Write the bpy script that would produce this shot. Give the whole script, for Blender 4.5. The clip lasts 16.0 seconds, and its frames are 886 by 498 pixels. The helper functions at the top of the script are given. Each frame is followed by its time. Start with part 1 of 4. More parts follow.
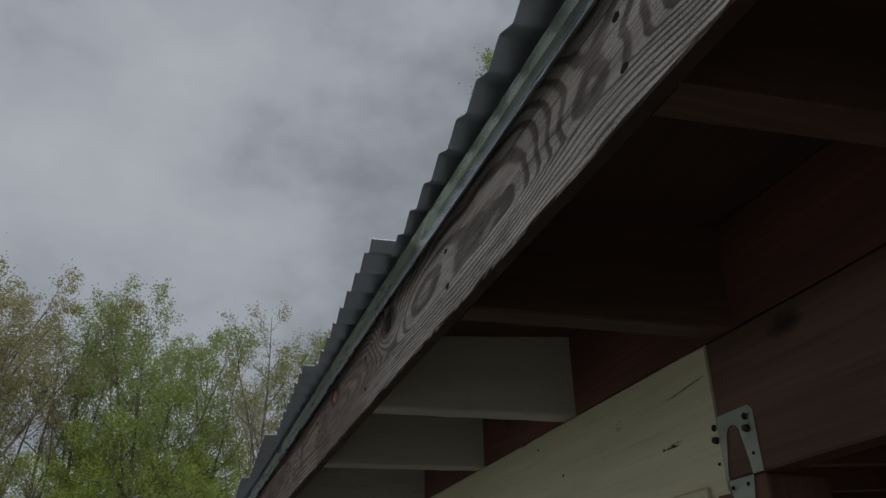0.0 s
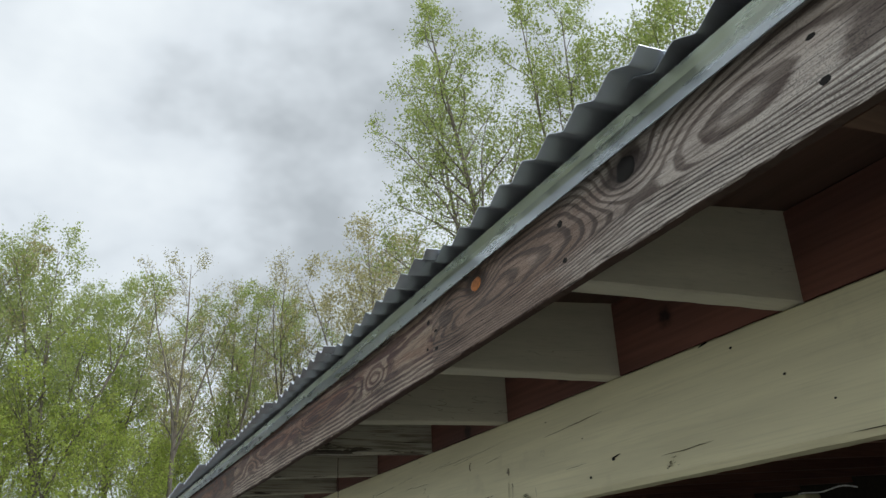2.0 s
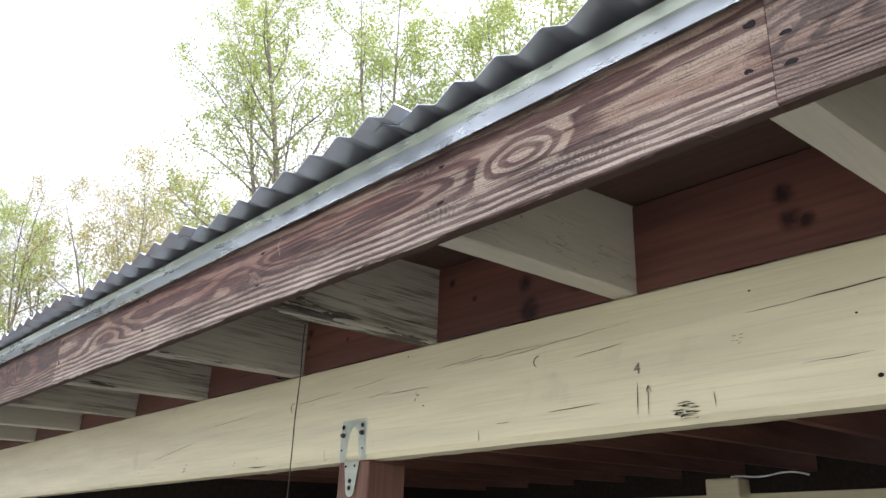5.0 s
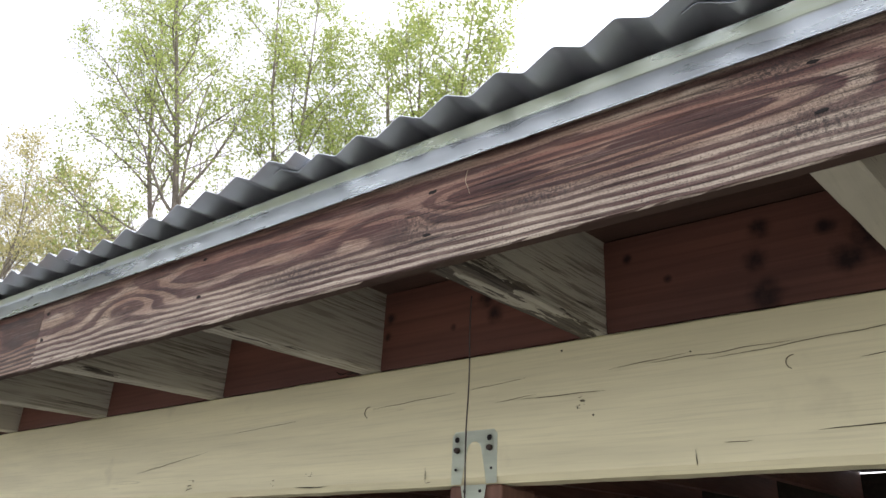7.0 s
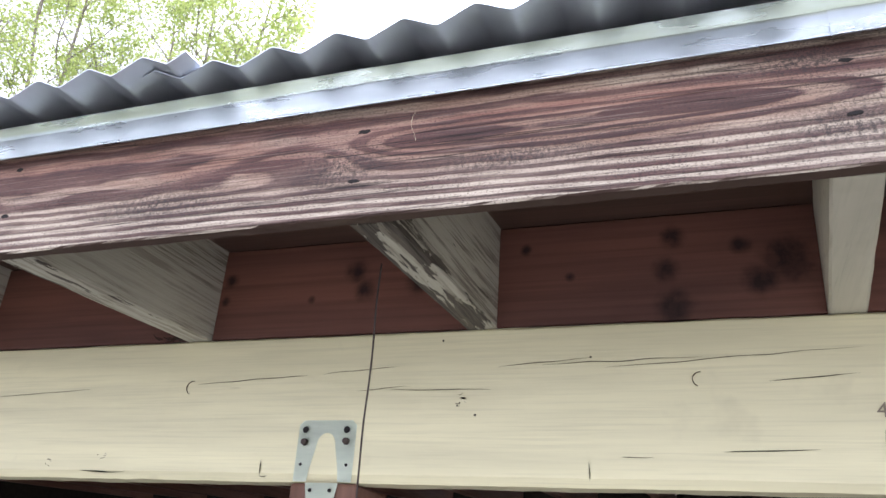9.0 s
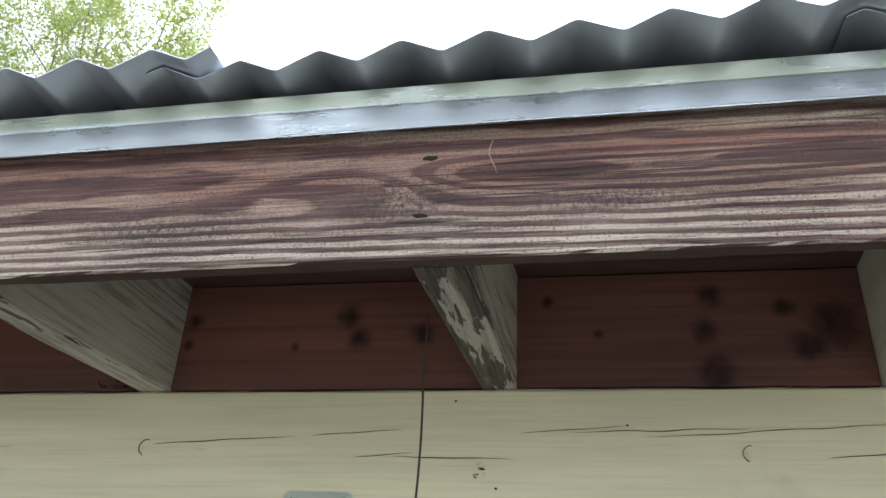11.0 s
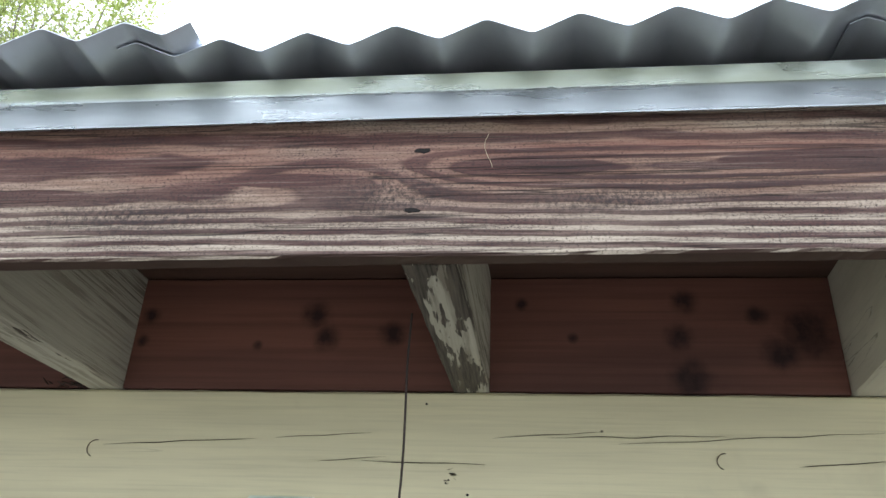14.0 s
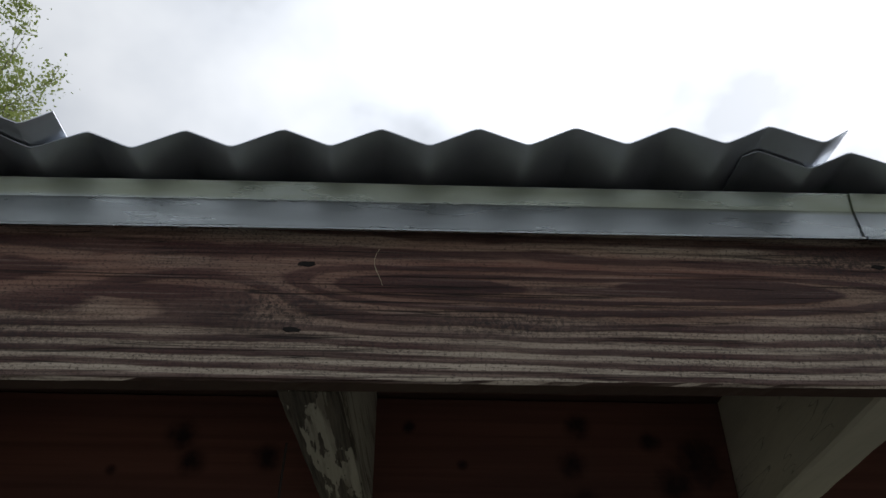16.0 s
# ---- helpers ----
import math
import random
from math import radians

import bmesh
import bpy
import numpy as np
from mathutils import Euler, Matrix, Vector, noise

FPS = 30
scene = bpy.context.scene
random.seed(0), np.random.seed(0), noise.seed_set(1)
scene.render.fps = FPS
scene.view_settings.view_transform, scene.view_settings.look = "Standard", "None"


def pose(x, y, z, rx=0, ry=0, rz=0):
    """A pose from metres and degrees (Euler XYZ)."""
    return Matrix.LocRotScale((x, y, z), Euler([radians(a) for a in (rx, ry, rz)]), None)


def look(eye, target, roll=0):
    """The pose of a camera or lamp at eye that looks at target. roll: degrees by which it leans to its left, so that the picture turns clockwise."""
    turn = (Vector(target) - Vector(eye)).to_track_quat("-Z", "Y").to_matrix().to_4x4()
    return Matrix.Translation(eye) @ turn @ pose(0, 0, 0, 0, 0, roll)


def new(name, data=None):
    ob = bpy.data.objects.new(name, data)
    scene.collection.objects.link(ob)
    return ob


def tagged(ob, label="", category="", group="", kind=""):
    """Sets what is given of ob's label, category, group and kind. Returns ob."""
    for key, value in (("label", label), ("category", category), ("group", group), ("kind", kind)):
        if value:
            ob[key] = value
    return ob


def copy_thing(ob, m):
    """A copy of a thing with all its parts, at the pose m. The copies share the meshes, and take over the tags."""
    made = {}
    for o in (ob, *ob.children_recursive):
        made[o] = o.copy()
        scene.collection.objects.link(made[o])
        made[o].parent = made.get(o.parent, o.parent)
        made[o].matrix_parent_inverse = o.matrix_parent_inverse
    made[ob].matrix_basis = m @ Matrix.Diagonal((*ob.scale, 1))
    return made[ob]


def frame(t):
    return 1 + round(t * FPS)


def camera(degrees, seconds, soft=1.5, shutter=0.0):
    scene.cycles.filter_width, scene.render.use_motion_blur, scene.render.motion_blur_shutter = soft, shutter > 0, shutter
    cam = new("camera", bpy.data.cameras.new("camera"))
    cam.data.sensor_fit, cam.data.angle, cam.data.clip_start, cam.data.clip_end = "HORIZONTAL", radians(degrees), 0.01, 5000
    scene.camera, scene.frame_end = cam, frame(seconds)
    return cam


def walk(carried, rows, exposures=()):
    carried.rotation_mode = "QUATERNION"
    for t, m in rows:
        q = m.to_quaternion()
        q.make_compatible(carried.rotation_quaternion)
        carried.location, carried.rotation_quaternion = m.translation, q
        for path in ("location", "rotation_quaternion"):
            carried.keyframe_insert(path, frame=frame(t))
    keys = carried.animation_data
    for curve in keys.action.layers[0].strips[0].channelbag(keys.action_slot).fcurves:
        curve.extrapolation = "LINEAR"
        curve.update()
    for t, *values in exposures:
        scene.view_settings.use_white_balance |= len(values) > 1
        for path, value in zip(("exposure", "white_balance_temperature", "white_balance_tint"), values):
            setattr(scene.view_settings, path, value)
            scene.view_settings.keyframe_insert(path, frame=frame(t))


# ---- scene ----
cam = camera(58.1, 16.0)
PATH = [
    (0, (-0.28, -2.354, 1.598), (0.308, -0.669, 2.499), -1.3),
    (0.5, (-0.295, -2.375, 1.592), (0.28, -0.645, 2.416), -1.1),
    (1, (-0.398, -2.25, 1.586), (0.205, -0.507, 2.359), -1.1),
    (1.5, (-0.531, -2.062, 1.586), (0.178, -0.353, 2.344), -2.2),
    (2, (-0.53, -1.926, 1.595), (0.263, -0.271, 2.389), -2.4),
    (2.5, (-0.533, -1.763, 1.606), (0.324, -0.139, 2.399), -1.2),
    (3, (-0.558, -1.599, 1.588), (0.458, -0.051, 2.344), 0.2),
    (3.5, (-0.623, -1.414, 1.58), (0.595, 0.003, 2.291), 0.3),
    (4, (-0.611, -1.28, 1.561), (0.701, 0.059, 2.258), 1.1),
    (4.5, (-0.561, -1.144, 1.565), (0.736, 0.185, 2.307), 1.7),
    (5, (-0.577, -0.989, 1.567), (0.687, 0.369, 2.315), 2.2),
    (5.2, (-0.612, -0.896, 1.569), (0.658, 0.456, 2.316), 2.0),
    (7.5, (-0.599, -0.379, 1.607), (0.944, 0.597, 2.423), 2.3),
    (8, (-0.606, -0.291, 1.613), (1.074, 0.439, 2.416), 1.0),
    (8.5, (-0.582, -0.276, 1.62), (1.158, 0.312, 2.413), 2.3),
    (9, (-0.556, -0.252, 1.619), (1.156, 0.378, 2.438), 4.1),
    (9.2, (-0.546, -0.217, 1.621), (1.16, 0.414, 2.453), 4.1),
    (11.5, (-0.493, -0.074, 1.668), (1.251, 0.213, 2.604), 2.9),
    (12, (-0.487, -0.074, 1.668), (1.257, 0.2, 2.607), 2.9),
    (12.5, (-0.49, -0.075, 1.672), (1.251, 0.19, 2.621), 3.0),
    (13, (-0.493, -0.077, 1.674), (1.245, 0.184, 2.628), 3.1),
    (13.5, (-0.489, -0.06, 1.672), (1.257, 0.177, 2.618), 3.0),
    (14, (-0.481, -0.035, 1.672), (1.278, 0.16, 2.605), 2.5),
    (14.5, (-0.459, -0.046, 1.678), (1.296, 0.137, 2.62), 2.7),
    (15, (-0.435, -0.033, 1.684), (1.296, 0.133, 2.672), 2.8),
    (15.5, (-0.441, -0.026, 1.705), (1.233, 0.016, 2.798), 1.1),
    (16, (-0.449, -0.035, 1.705), (1.18, -0.11, 2.863), -0.2),
]
EXPOSURES = [(0.0, -1.45, 6200, 10), (0.5, -0.55, 6300, 11), (1.0, -0.25, 6300, 8), (1.5, -0.2, 6350, 6), (2.5, -0.3, 6350, 7), (3.0, -0.1, 6500, 10), (3.5, 0.42, 6750, 11), (4.0, 1.45, 6600, 13), (5.0, 1.22, 6250, 17), (7.5, 0.9, 6550, 16),
             (8.0, 1.5, 6250, 19), (8.5, 1.9, 6000, 20), (9.0, 1.7, 6000, 19), (11.5, 1.05, 6100, 10), (13.0, 0.97, 6100, 10), (14.0, 1.25, 6100, 10), (14.5, 1.5, 6100, 10), (15.0, 1.48, 6100, 10), (15.5, 0.5, 6100, 10), (16.0, -1.1, 6400, 10)]
walk(cam, [(t, look(eye, target, roll)) for t, eye, target, roll in PATH], EXPOSURES)

# ---------------- world and light ----------------
SUN_WAY = tuple(Vector((0.50, -0.52, 0.70)).normalized())
world = bpy.data.worlds.new("overcast_sky")
scene.world = world
world.use_nodes = True
wn, wl = world.node_tree.nodes, world.node_tree.links
wn.clear()
w_out = wn.new("ShaderNodeOutputWorld")
w_bg = wn.new("ShaderNodeBackground")
w_sky = wn.new("ShaderNodeTexSky")
w_sky.sky_type = 'NISHITA'
w_sky.sun_disc = False
w_sky.sun_elevation = radians(44)
w_sky.sun_rotation = radians(136)
w_scale = wn.new("ShaderNodeMix"); w_scale.data_type = 'RGBA'; w_scale.blend_type = 'MULTIPLY'
w_scale.inputs[0].default_value = 1.0
w_scale.inputs[7].default_value = (0.12, 0.12, 0.12, 1)
wl.new(w_sky.outputs[0], w_scale.inputs[6])
w_tc = wn.new("ShaderNodeTexCoord")
w_map = wn.new("ShaderNodeMapping")
w_map.inputs[1].default_value = (0.35, 0.1, 0.0)
w_map.inputs[3].default_value = (1.0, 1.0, 1.5)
wl.new(w_tc.outputs['Generated'], w_map.inputs[0])
w_n = wn.new("ShaderNodeTexNoise")
w_n.inputs['Scale'].default_value = 2.3
w_n.inputs['Detail'].default_value = 5.0
w_n.inputs['Roughness'].default_value = 0.54
w_n.inputs['Distortion'].default_value = 0.0
wl.new(w_map.outputs[0], w_n.inputs['Vector'])
w_ramp = wn.new("ShaderNodeValToRGB")
w_ramp.color_ramp.elements[0].position = 0.36
w_ramp.color_ramp.elements[0].color = (0.58, 0.61, 0.65, 1)
w_ramp.color_ramp.elements[1].position = 0.64
w_ramp.color_ramp.elements[1].color = (1.16, 1.19, 1.23, 1)
e = w_ramp.color_ramp.elements.new(0.5)
e.color = (0.96, 1.0, 1.06, 1)
wl.new(w_n.outputs[0], w_ramp.inputs[0])
w_mix = wn.new("ShaderNodeMix"); w_mix.data_type = 'RGBA'
w_mix.inputs[0].default_value = 0.93
wl.new(w_scale.outputs[2], w_mix.inputs[6])
wl.new(w_ramp.outputs[0], w_mix.inputs[7])
w_dot = wn.new("ShaderNodeVectorMath")
w_dot.operation = 'DOT_PRODUCT'
w_norm = wn.new("ShaderNodeVectorMath")
w_norm.operation = 'NORMALIZE'
wl.new(w_tc.outputs['Generated'], w_norm.inputs[0])
wl.new(w_norm.outputs[0], w_dot.inputs[0])
w_dot.inputs[1].default_value = SUN_WAY
w_pos = wn.new("ShaderNodeMath"); w_pos.operation = 'MAXIMUM'
wl.new(w_dot.outputs['Value'], w_pos.inputs[0])
w_pos.inputs[1].default_value = 0.0
w_pow = wn.new("ShaderNodeMath"); w_pow.operation = 'POWER'
wl.new(w_pos.outputs[0], w_pow.inputs[0])
w_pow.inputs[1].default_value = 2.8
w_gain = wn.new("ShaderNodeMath"); w_gain.operation = 'MULTIPLY_ADD'
wl.new(w_pow.outputs[0], w_gain.inputs[0])
w_gain.inputs[1].default_value = 2.2
w_gain.inputs[2].default_value = 1.0
wl.new(w_gain.outputs[0], w_bg.inputs[1])
wl.new(w_mix.outputs[2], w_bg.inputs[0])
wl.new(w_bg.outputs[0], w_out.inputs[0])

sun = new("sun", bpy.data.lights.new("sun", 'SUN'))
sun.data.energy = 0.8
sun.data.angle = radians(20)
sun.data.color = (1.0, 0.96, 0.9)
sun.matrix_world = look(tuple(20 * c for c in SUN_WAY), (0, 0, 0))


# ---------------- material helpers ----------------
class Nodes:
    """A small wrapper for building node materials."""

    def __init__(self, name):
        self.mat = bpy.data.materials.new(name)
        self.mat.use_nodes = True
        self.n, self.l = self.mat.node_tree.nodes, self.mat.node_tree.links
        self.bsdf = self.n["Principled BSDF"]
        self.coord = self.n.new("ShaderNodeTexCoord").outputs['Object']

    def put(self, value, socket):
        if isinstance(value, (int, float)):
            socket.default_value = value
        elif isinstance(value, tuple):
            socket.default_value = value if len(value) != 3 or socket.type == 'VECTOR' else (*value, 1)
        else:
            self.l.new(value, socket)

    def math(self, op, a, b=0.0, c=0.0, clamp=False):
        m = self.n.new("ShaderNodeMath")
        m.operation = op
        m.use_clamp = clamp
        for v, s in zip((a, b, c), m.inputs):
            self.put(v, s)
        return m.outputs[0]

    def scaled(self, vec, scale, shift=(0, 0, 0)):
        m = self.n.new("ShaderNodeMapping")
        self.l.new(vec, m.inputs[0])
        m.inputs[1].default_value = shift
        m.inputs[3].default_value = scale
        return m.outputs[0]

    def noise(self, vec, scale=1.0, detail=3.0, rough=0.55, distortion=0.0):
        m = self.n.new("ShaderNodeTexNoise")
        self.l.new(vec, m.inputs['Vector'])
        m.inputs['Scale'].default_value = scale
        m.inputs['Detail'].default_value = detail
        m.inputs['Roughness'].default_value = rough
        m.inputs['Distortion'].default_value = distortion
        return m.outputs[0]

    def ramp(self, fac, *stops):
        m = self.n.new("ShaderNodeValToRGB")
        el = m.color_ramp.elements
        while len(el) < len(stops):
            el.new(0.5)
        for s, (p, c) in zip(el, stops):
            s.position = p
            s.color = (*c, 1) if isinstance(c, tuple) else (c, c, c, 1)
        self.put(fac, m.inputs[0])
        return m.outputs[0]

    def mix(self, fac, a, b, blend='MIX'):
        m = self.n.new("ShaderNodeMix")
        m.data_type, m.blend_type = 'RGBA', blend
        self.put(fac, m.inputs[0])
        self.put(a, m.inputs[6])
        self.put(b, m.inputs[7])
        return m.outputs[2]

    def xyz(self, vec):
        m = self.n.new("ShaderNodeSeparateXYZ")
        self.l.new(vec, m.inputs[0])
        return m.outputs

    def bump(self, height, strength=0.3, distance=0.002):
        m = self.n.new("ShaderNodeBump")
        m.inputs['Strength'].default_value = strength
        m.inputs['Distance'].default_value = distance
        self.put(height, m.inputs['Height'])
        self.l.new(m.outputs[0], self.bsdf.inputs['Normal'])

    def finish(self, color, rough=0.7, metal=0.0, spec=0.3):
        self.put(color, self.bsdf.inputs['Base Color'])
        self.put(rough, self.bsdf.inputs['Roughness'])
        self.put(metal, self.bsdf.inputs['Metallic'])
        self.bsdf.inputs['Specular IOR Level'].default_value = spec
        return self.mat


# knots on the fascia: y, z, half length, half height, swirl in rings
FASCIA_KNOTS = [(-1.302, 2.026, 0.070, 0.030, 3.4), (-0.929, 2.024, 0.060, 0.028, 3.8), (-0.485, 1.988, 0.060, 0.018, 2.6),
                (-1.70, 2.005, 0.12, 0.03, 1.2), (-1.90, 1.995, 0.10, 0.028, 1.4), (-0.23, 1.994, 0.14, 0.012, -1.6),
                (0.62, 1.985, 0.10, 0.024, 2.4), (1.22, 1.985, 0.05, 0.03, 2.9), (-0.03, 1.992, 0.09, 0.012, -1.3), (0.10, 1.985, 0.07, 0.016, 1.5)]


# dark stain pools on the fascia: y, z, half length, half height
STAIN_POOLS = [(-0.05, 1.993, 0.062, 0.007), (-0.245, 1.996, 0.080, 0.009), (0.135, 1.985, 0.045, 0.006), (0.33, 1.975, 0.05, 0.006), (-0.82, 2.005, 0.03, 0.014), (-0.56, 2.02, 0.10, 0.006)]


# black mildew blooms on the fascia: y, z, half length, half height
MILDEW = [(0.055, 1.972, 0.05, 0.022), (-0.10, 1.965, 0.07, 0.012), (0.25, 1.955, 0.08, 0.014), (-0.36, 1.96, 0.05, 0.02), (-0.33, 2.02, 0.05, 0.012), (-0.55, 1.955, 0.09, 0.014)]


def fascia_wood(name, light3, low_tone, dark2, red, mildew, rings, swing, late_from=0.5, arch=False, foot=1.918, brown_past=None, ring_width=0.0165):
    """Weathered pine board with bold cathedral grain, knots, worn stain and black mildew specks.
    arch: rings that open into long pointed arches along the middle of the board, else rings that tighten towards the lower edge."""
    k = Nodes(name)
    x, y, z = k.xyz(k.coord)[:3]
    s = k.math('MAXIMUM', k.math('DIVIDE', k.math('SUBTRACT', z, foot), 0.125), 0.001)
    wander = k.noise(k.scaled(k.coord, (1, 2.1, 6.0), (0, 0.6, 0)), 1.0, 1.0, 0.4)
    wave = k.noise(k.scaled(k.coord, (1, 10.0, 40.0), (4, 2, 7)), 1.0, 3.0, 0.5)
    jit = k.noise(k.scaled(k.coord, (1, 40.0, 300.0), (2, 2, 2)), 1.0, 3.0, 0.6)
    if arch:
        axis = k.math('ADD', 1.993, k.math('MULTIPLY', k.math('SUBTRACT', k.noise(k.scaled(k.coord, (1, 1.1, 0.5), (3, 9, 3)), 1.0, 1.0), 0.5), 0.03))
        off = k.math('DIVIDE', k.math('SUBTRACT', z, axis), ring_width)
        deep = k.math('MULTIPLY', k.math('POWER', k.math('MAXIMUM', k.math('SUBTRACT', wander, 0.25), 0.0), 1.0), swing)
        base = k.math('SQRT', k.math('ADD', k.math('MULTIPLY', off, off), k.math('MULTIPLY', deep, deep)))
        base = k.math('ADD', base, k.math('MULTIPLY', k.ramp(s, (0.0, 1.0), (0.38, 0.0)), rings))
    else:
        keep = k.math('ADD', s, 0.08, clamp=True)
        base = k.math('MULTIPLY', k.math('POWER', s, 0.55), rings)
        base = k.math('ADD', base, k.math('MULTIPLY', k.math('MULTIPLY', k.math('SUBTRACT', wander, 0.5), swing), keep))
    phase = k.math('ADD', base, k.math('MULTIPLY', k.math('SUBTRACT', wave, 0.5), 0.9))
    phase = k.math('ADD', phase, k.math('MULTIPLY', k.math('SUBTRACT', jit, 0.5), 0.16))
    core = 0.0
    for ky, kz, hy, hz, turns in FASCIA_KNOTS:
        a = k.math('DIVIDE', k.math('SUBTRACT', y, ky), hy)
        b = k.math('DIVIDE', k.math('SUBTRACT', z, kz), hz)
        d = k.math('ADD', k.math('MULTIPLY', a, a), k.math('MULTIPLY', b, b))
        g = k.math('EXPONENT', k.math('MULTIPLY', d, -1.0))
        phase = k.math('ADD', phase, k.math('MULTIPLY', g, turns * 1.15))
        core = k.math('MAXIMUM', core, k.math('MULTIPLY', g, 1.0 if turns > 3 else 0.0))
    ring = k.math('FRACT', phase)
    fibre = k.noise(k.scaled(k.coord, (1, 9.0, 520.0)), 1.0, 4.0, 0.7)
    pits = k.noise(k.scaled(k.coord, (1, 330.0, 700.0), (8, 4, 3)), 1.0, 3.0, 0.7)
    split = k.math('ABSOLUTE', k.math('SUBTRACT', k.noise(k.scaled(k.coord, (1, 2.4, 150.0), (7, 7, 7)), 1.0, 2.0, 0.5), 0.5))
    gate = k.noise(k.scaled(k.coord, (1, 4.0, 40.0), (5, 8, 2)), 1.0, 2.0)
    split = k.math('MULTIPLY', k.ramp(split, (0.0, 1.0), (0.018, 0.0)), k.ramp(gate, (0.45, 0.0), (0.52, 0.95)))
    speck = k.noise(k.scaled(k.coord, (1, 430.0, 620.0)), 1.0, 5.0, 0.8)
    patch = k.noise(k.scaled(k.coord, (1, 3.0, 18.0), (0, 5, 1)), 1.0, 5.0, 0.65)
    blotch = k.noise(k.scaled(k.coord, (1, 7.0, 30.0), (6, 1, 2)), 1.0, 5.0, 0.65)
    late = k.ramp(ring, (0.0, 0.5), (0.05, 0.0), (late_from - 0.14, 0.05), (late_from, 0.88), (0.94, 1.0), (1.0, 0.5))
    late = k.math('MULTIPLY', late, k.ramp(blotch, (0.34, 0.72), (0.58, 1.0)))
    light = k.ramp(patch, (0.34, light3[0]), (0.5, light3[1]), (0.64, light3[2]))
    low = k.ramp(k.math('ADD', s, k.math('MULTIPLY', k.math('SUBTRACT', blotch, 0.5), 0.5)), (0.0, 0.9), (0.25, 0.6), (0.5, 0.0))
    light = k.mix(low, light, low_tone)
    dark = k.ramp(patch, (0.3, dark2[0]), (0.7, dark2[1]))
    redness = k.noise(k.scaled(k.coord, (1, 1.3, 12.0), (1, 0.3, 3)), 1.0, 4.0, 0.6)
    upper = k.math('MULTIPLY', k.ramp(redness, (0.42, 0.0), (0.58, 1.0)), k.ramp(s, (0.2, 0.0), (0.55, red)))
    light = k.mix(upper, light, (0.215, 0.098, 0.072))
    if brown_past is not None:
        edge = k.math('ADD', k.math('SUBTRACT', y, brown_past), k.math('MULTIPLY', k.math('SUBTRACT', blotch, 0.5), 0.5))
        light = k.mix(k.ramp(k.math('ADD', edge, 0.5), (0.38, 0.0), (0.60, 0.85)), light, k.mix(patch, (0.17, 0.100, 0.070), (0.34, 0.23, 0.17)))
    pool = 0.0
    for py, pz, hy, hz in STAIN_POOLS:
        a = k.math('DIVIDE', k.math('SUBTRACT', y, py), hy)
        b = k.math('DIVIDE', k.math('SUBTRACT', z, pz), hz)
        d = k.math('ADD', k.math('ADD', k.math('MULTIPLY', a, a), k.math('MULTIPLY', b, b)), k.math('MULTIPLY', k.math('SUBTRACT', wave, 0.5), 1.6))
        pool = k.math('MAXIMUM', pool, k.ramp(d, (0.85, 0.9), (1.05, 0.0)))
    late = k.math('MAXIMUM', late, pool)
    col = k.mix(late, light, dark)
    col = k.mix(k.ramp(fibre, (0.48, 0.0), (0.62, 0.52)), col, (0.045, 0.024, 0.020))
    col = k.mix(k.ramp(fibre, (0.34, 0.20), (0.46, 0.0)), col, (0.50, 0.42, 0.35))
    col = k.mix(k.ramp(pits, (0.60, 0.0), (0.67, 0.8)), col, (0.020, 0.013, 0.012))
    col = k.mix(split, col, (0.014, 0.009, 0.008))
    grime = k.math('MULTIPLY', k.ramp(blotch, (0.44, 0.0), (0.60, 0.9)), k.ramp(speck, (0.44, 0.0), (0.54, 1.0)))
    col = k.mix(k.math('MULTIPLY', grime, mildew), col, (0.028, 0.022, 0.021))
    col = k.mix(k.math('MULTIPLY', k.ramp(speck, (0.545, 0.0), (0.62, 0.9)), k.ramp(patch, (0.35, 0.3), (0.55, 1.0))), col, (0.022, 0.016, 0.015))
    bloom = 0.0
    for my, mz, hy, hz in MILDEW:
        a = k.math('DIVIDE', k.math('SUBTRACT', y, my), hy)
        b = k.math('DIVIDE', k.math('SUBTRACT', z, mz), hz)
        d = k.math('ADD', k.math('MULTIPLY', a, a), k.math('MULTIPLY', b, b))
        bloom = k.math('MAXIMUM', bloom, k.math('EXPONENT', k.math('MULTIPLY', d, -1.0)))
    bloom = k.math('MULTIPLY', bloom, k.ramp(k.noise(k.coord, 230.0, 5.0, 0.8), (0.44, 0.05), (0.58, 0.9)))
    col = k.mix(bloom, col, (0.026, 0.021, 0.020))
    col = k.mix(k.ramp(core, (0.55, 0.0), (0.8, 0.8)), col, (0.02, 0.012, 0.01))
    # downward faces: dark unbleached brown, with their shade put into the colour
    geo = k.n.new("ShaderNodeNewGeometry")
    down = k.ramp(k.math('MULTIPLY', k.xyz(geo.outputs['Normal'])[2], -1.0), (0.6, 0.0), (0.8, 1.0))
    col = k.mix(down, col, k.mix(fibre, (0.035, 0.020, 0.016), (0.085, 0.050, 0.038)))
    h = k.math('SUBTRACT', k.math('ADD', k.math('MULTIPLY', late, 0.7), k.math('MULTIPLY', fibre, 0.7)), split)
    k.bump(h, 0.6, 0.0015)
    return k.finish(col, k.ramp(late, (0.0, 0.70), (1.0, 0.55)), 0.0, 0.3)


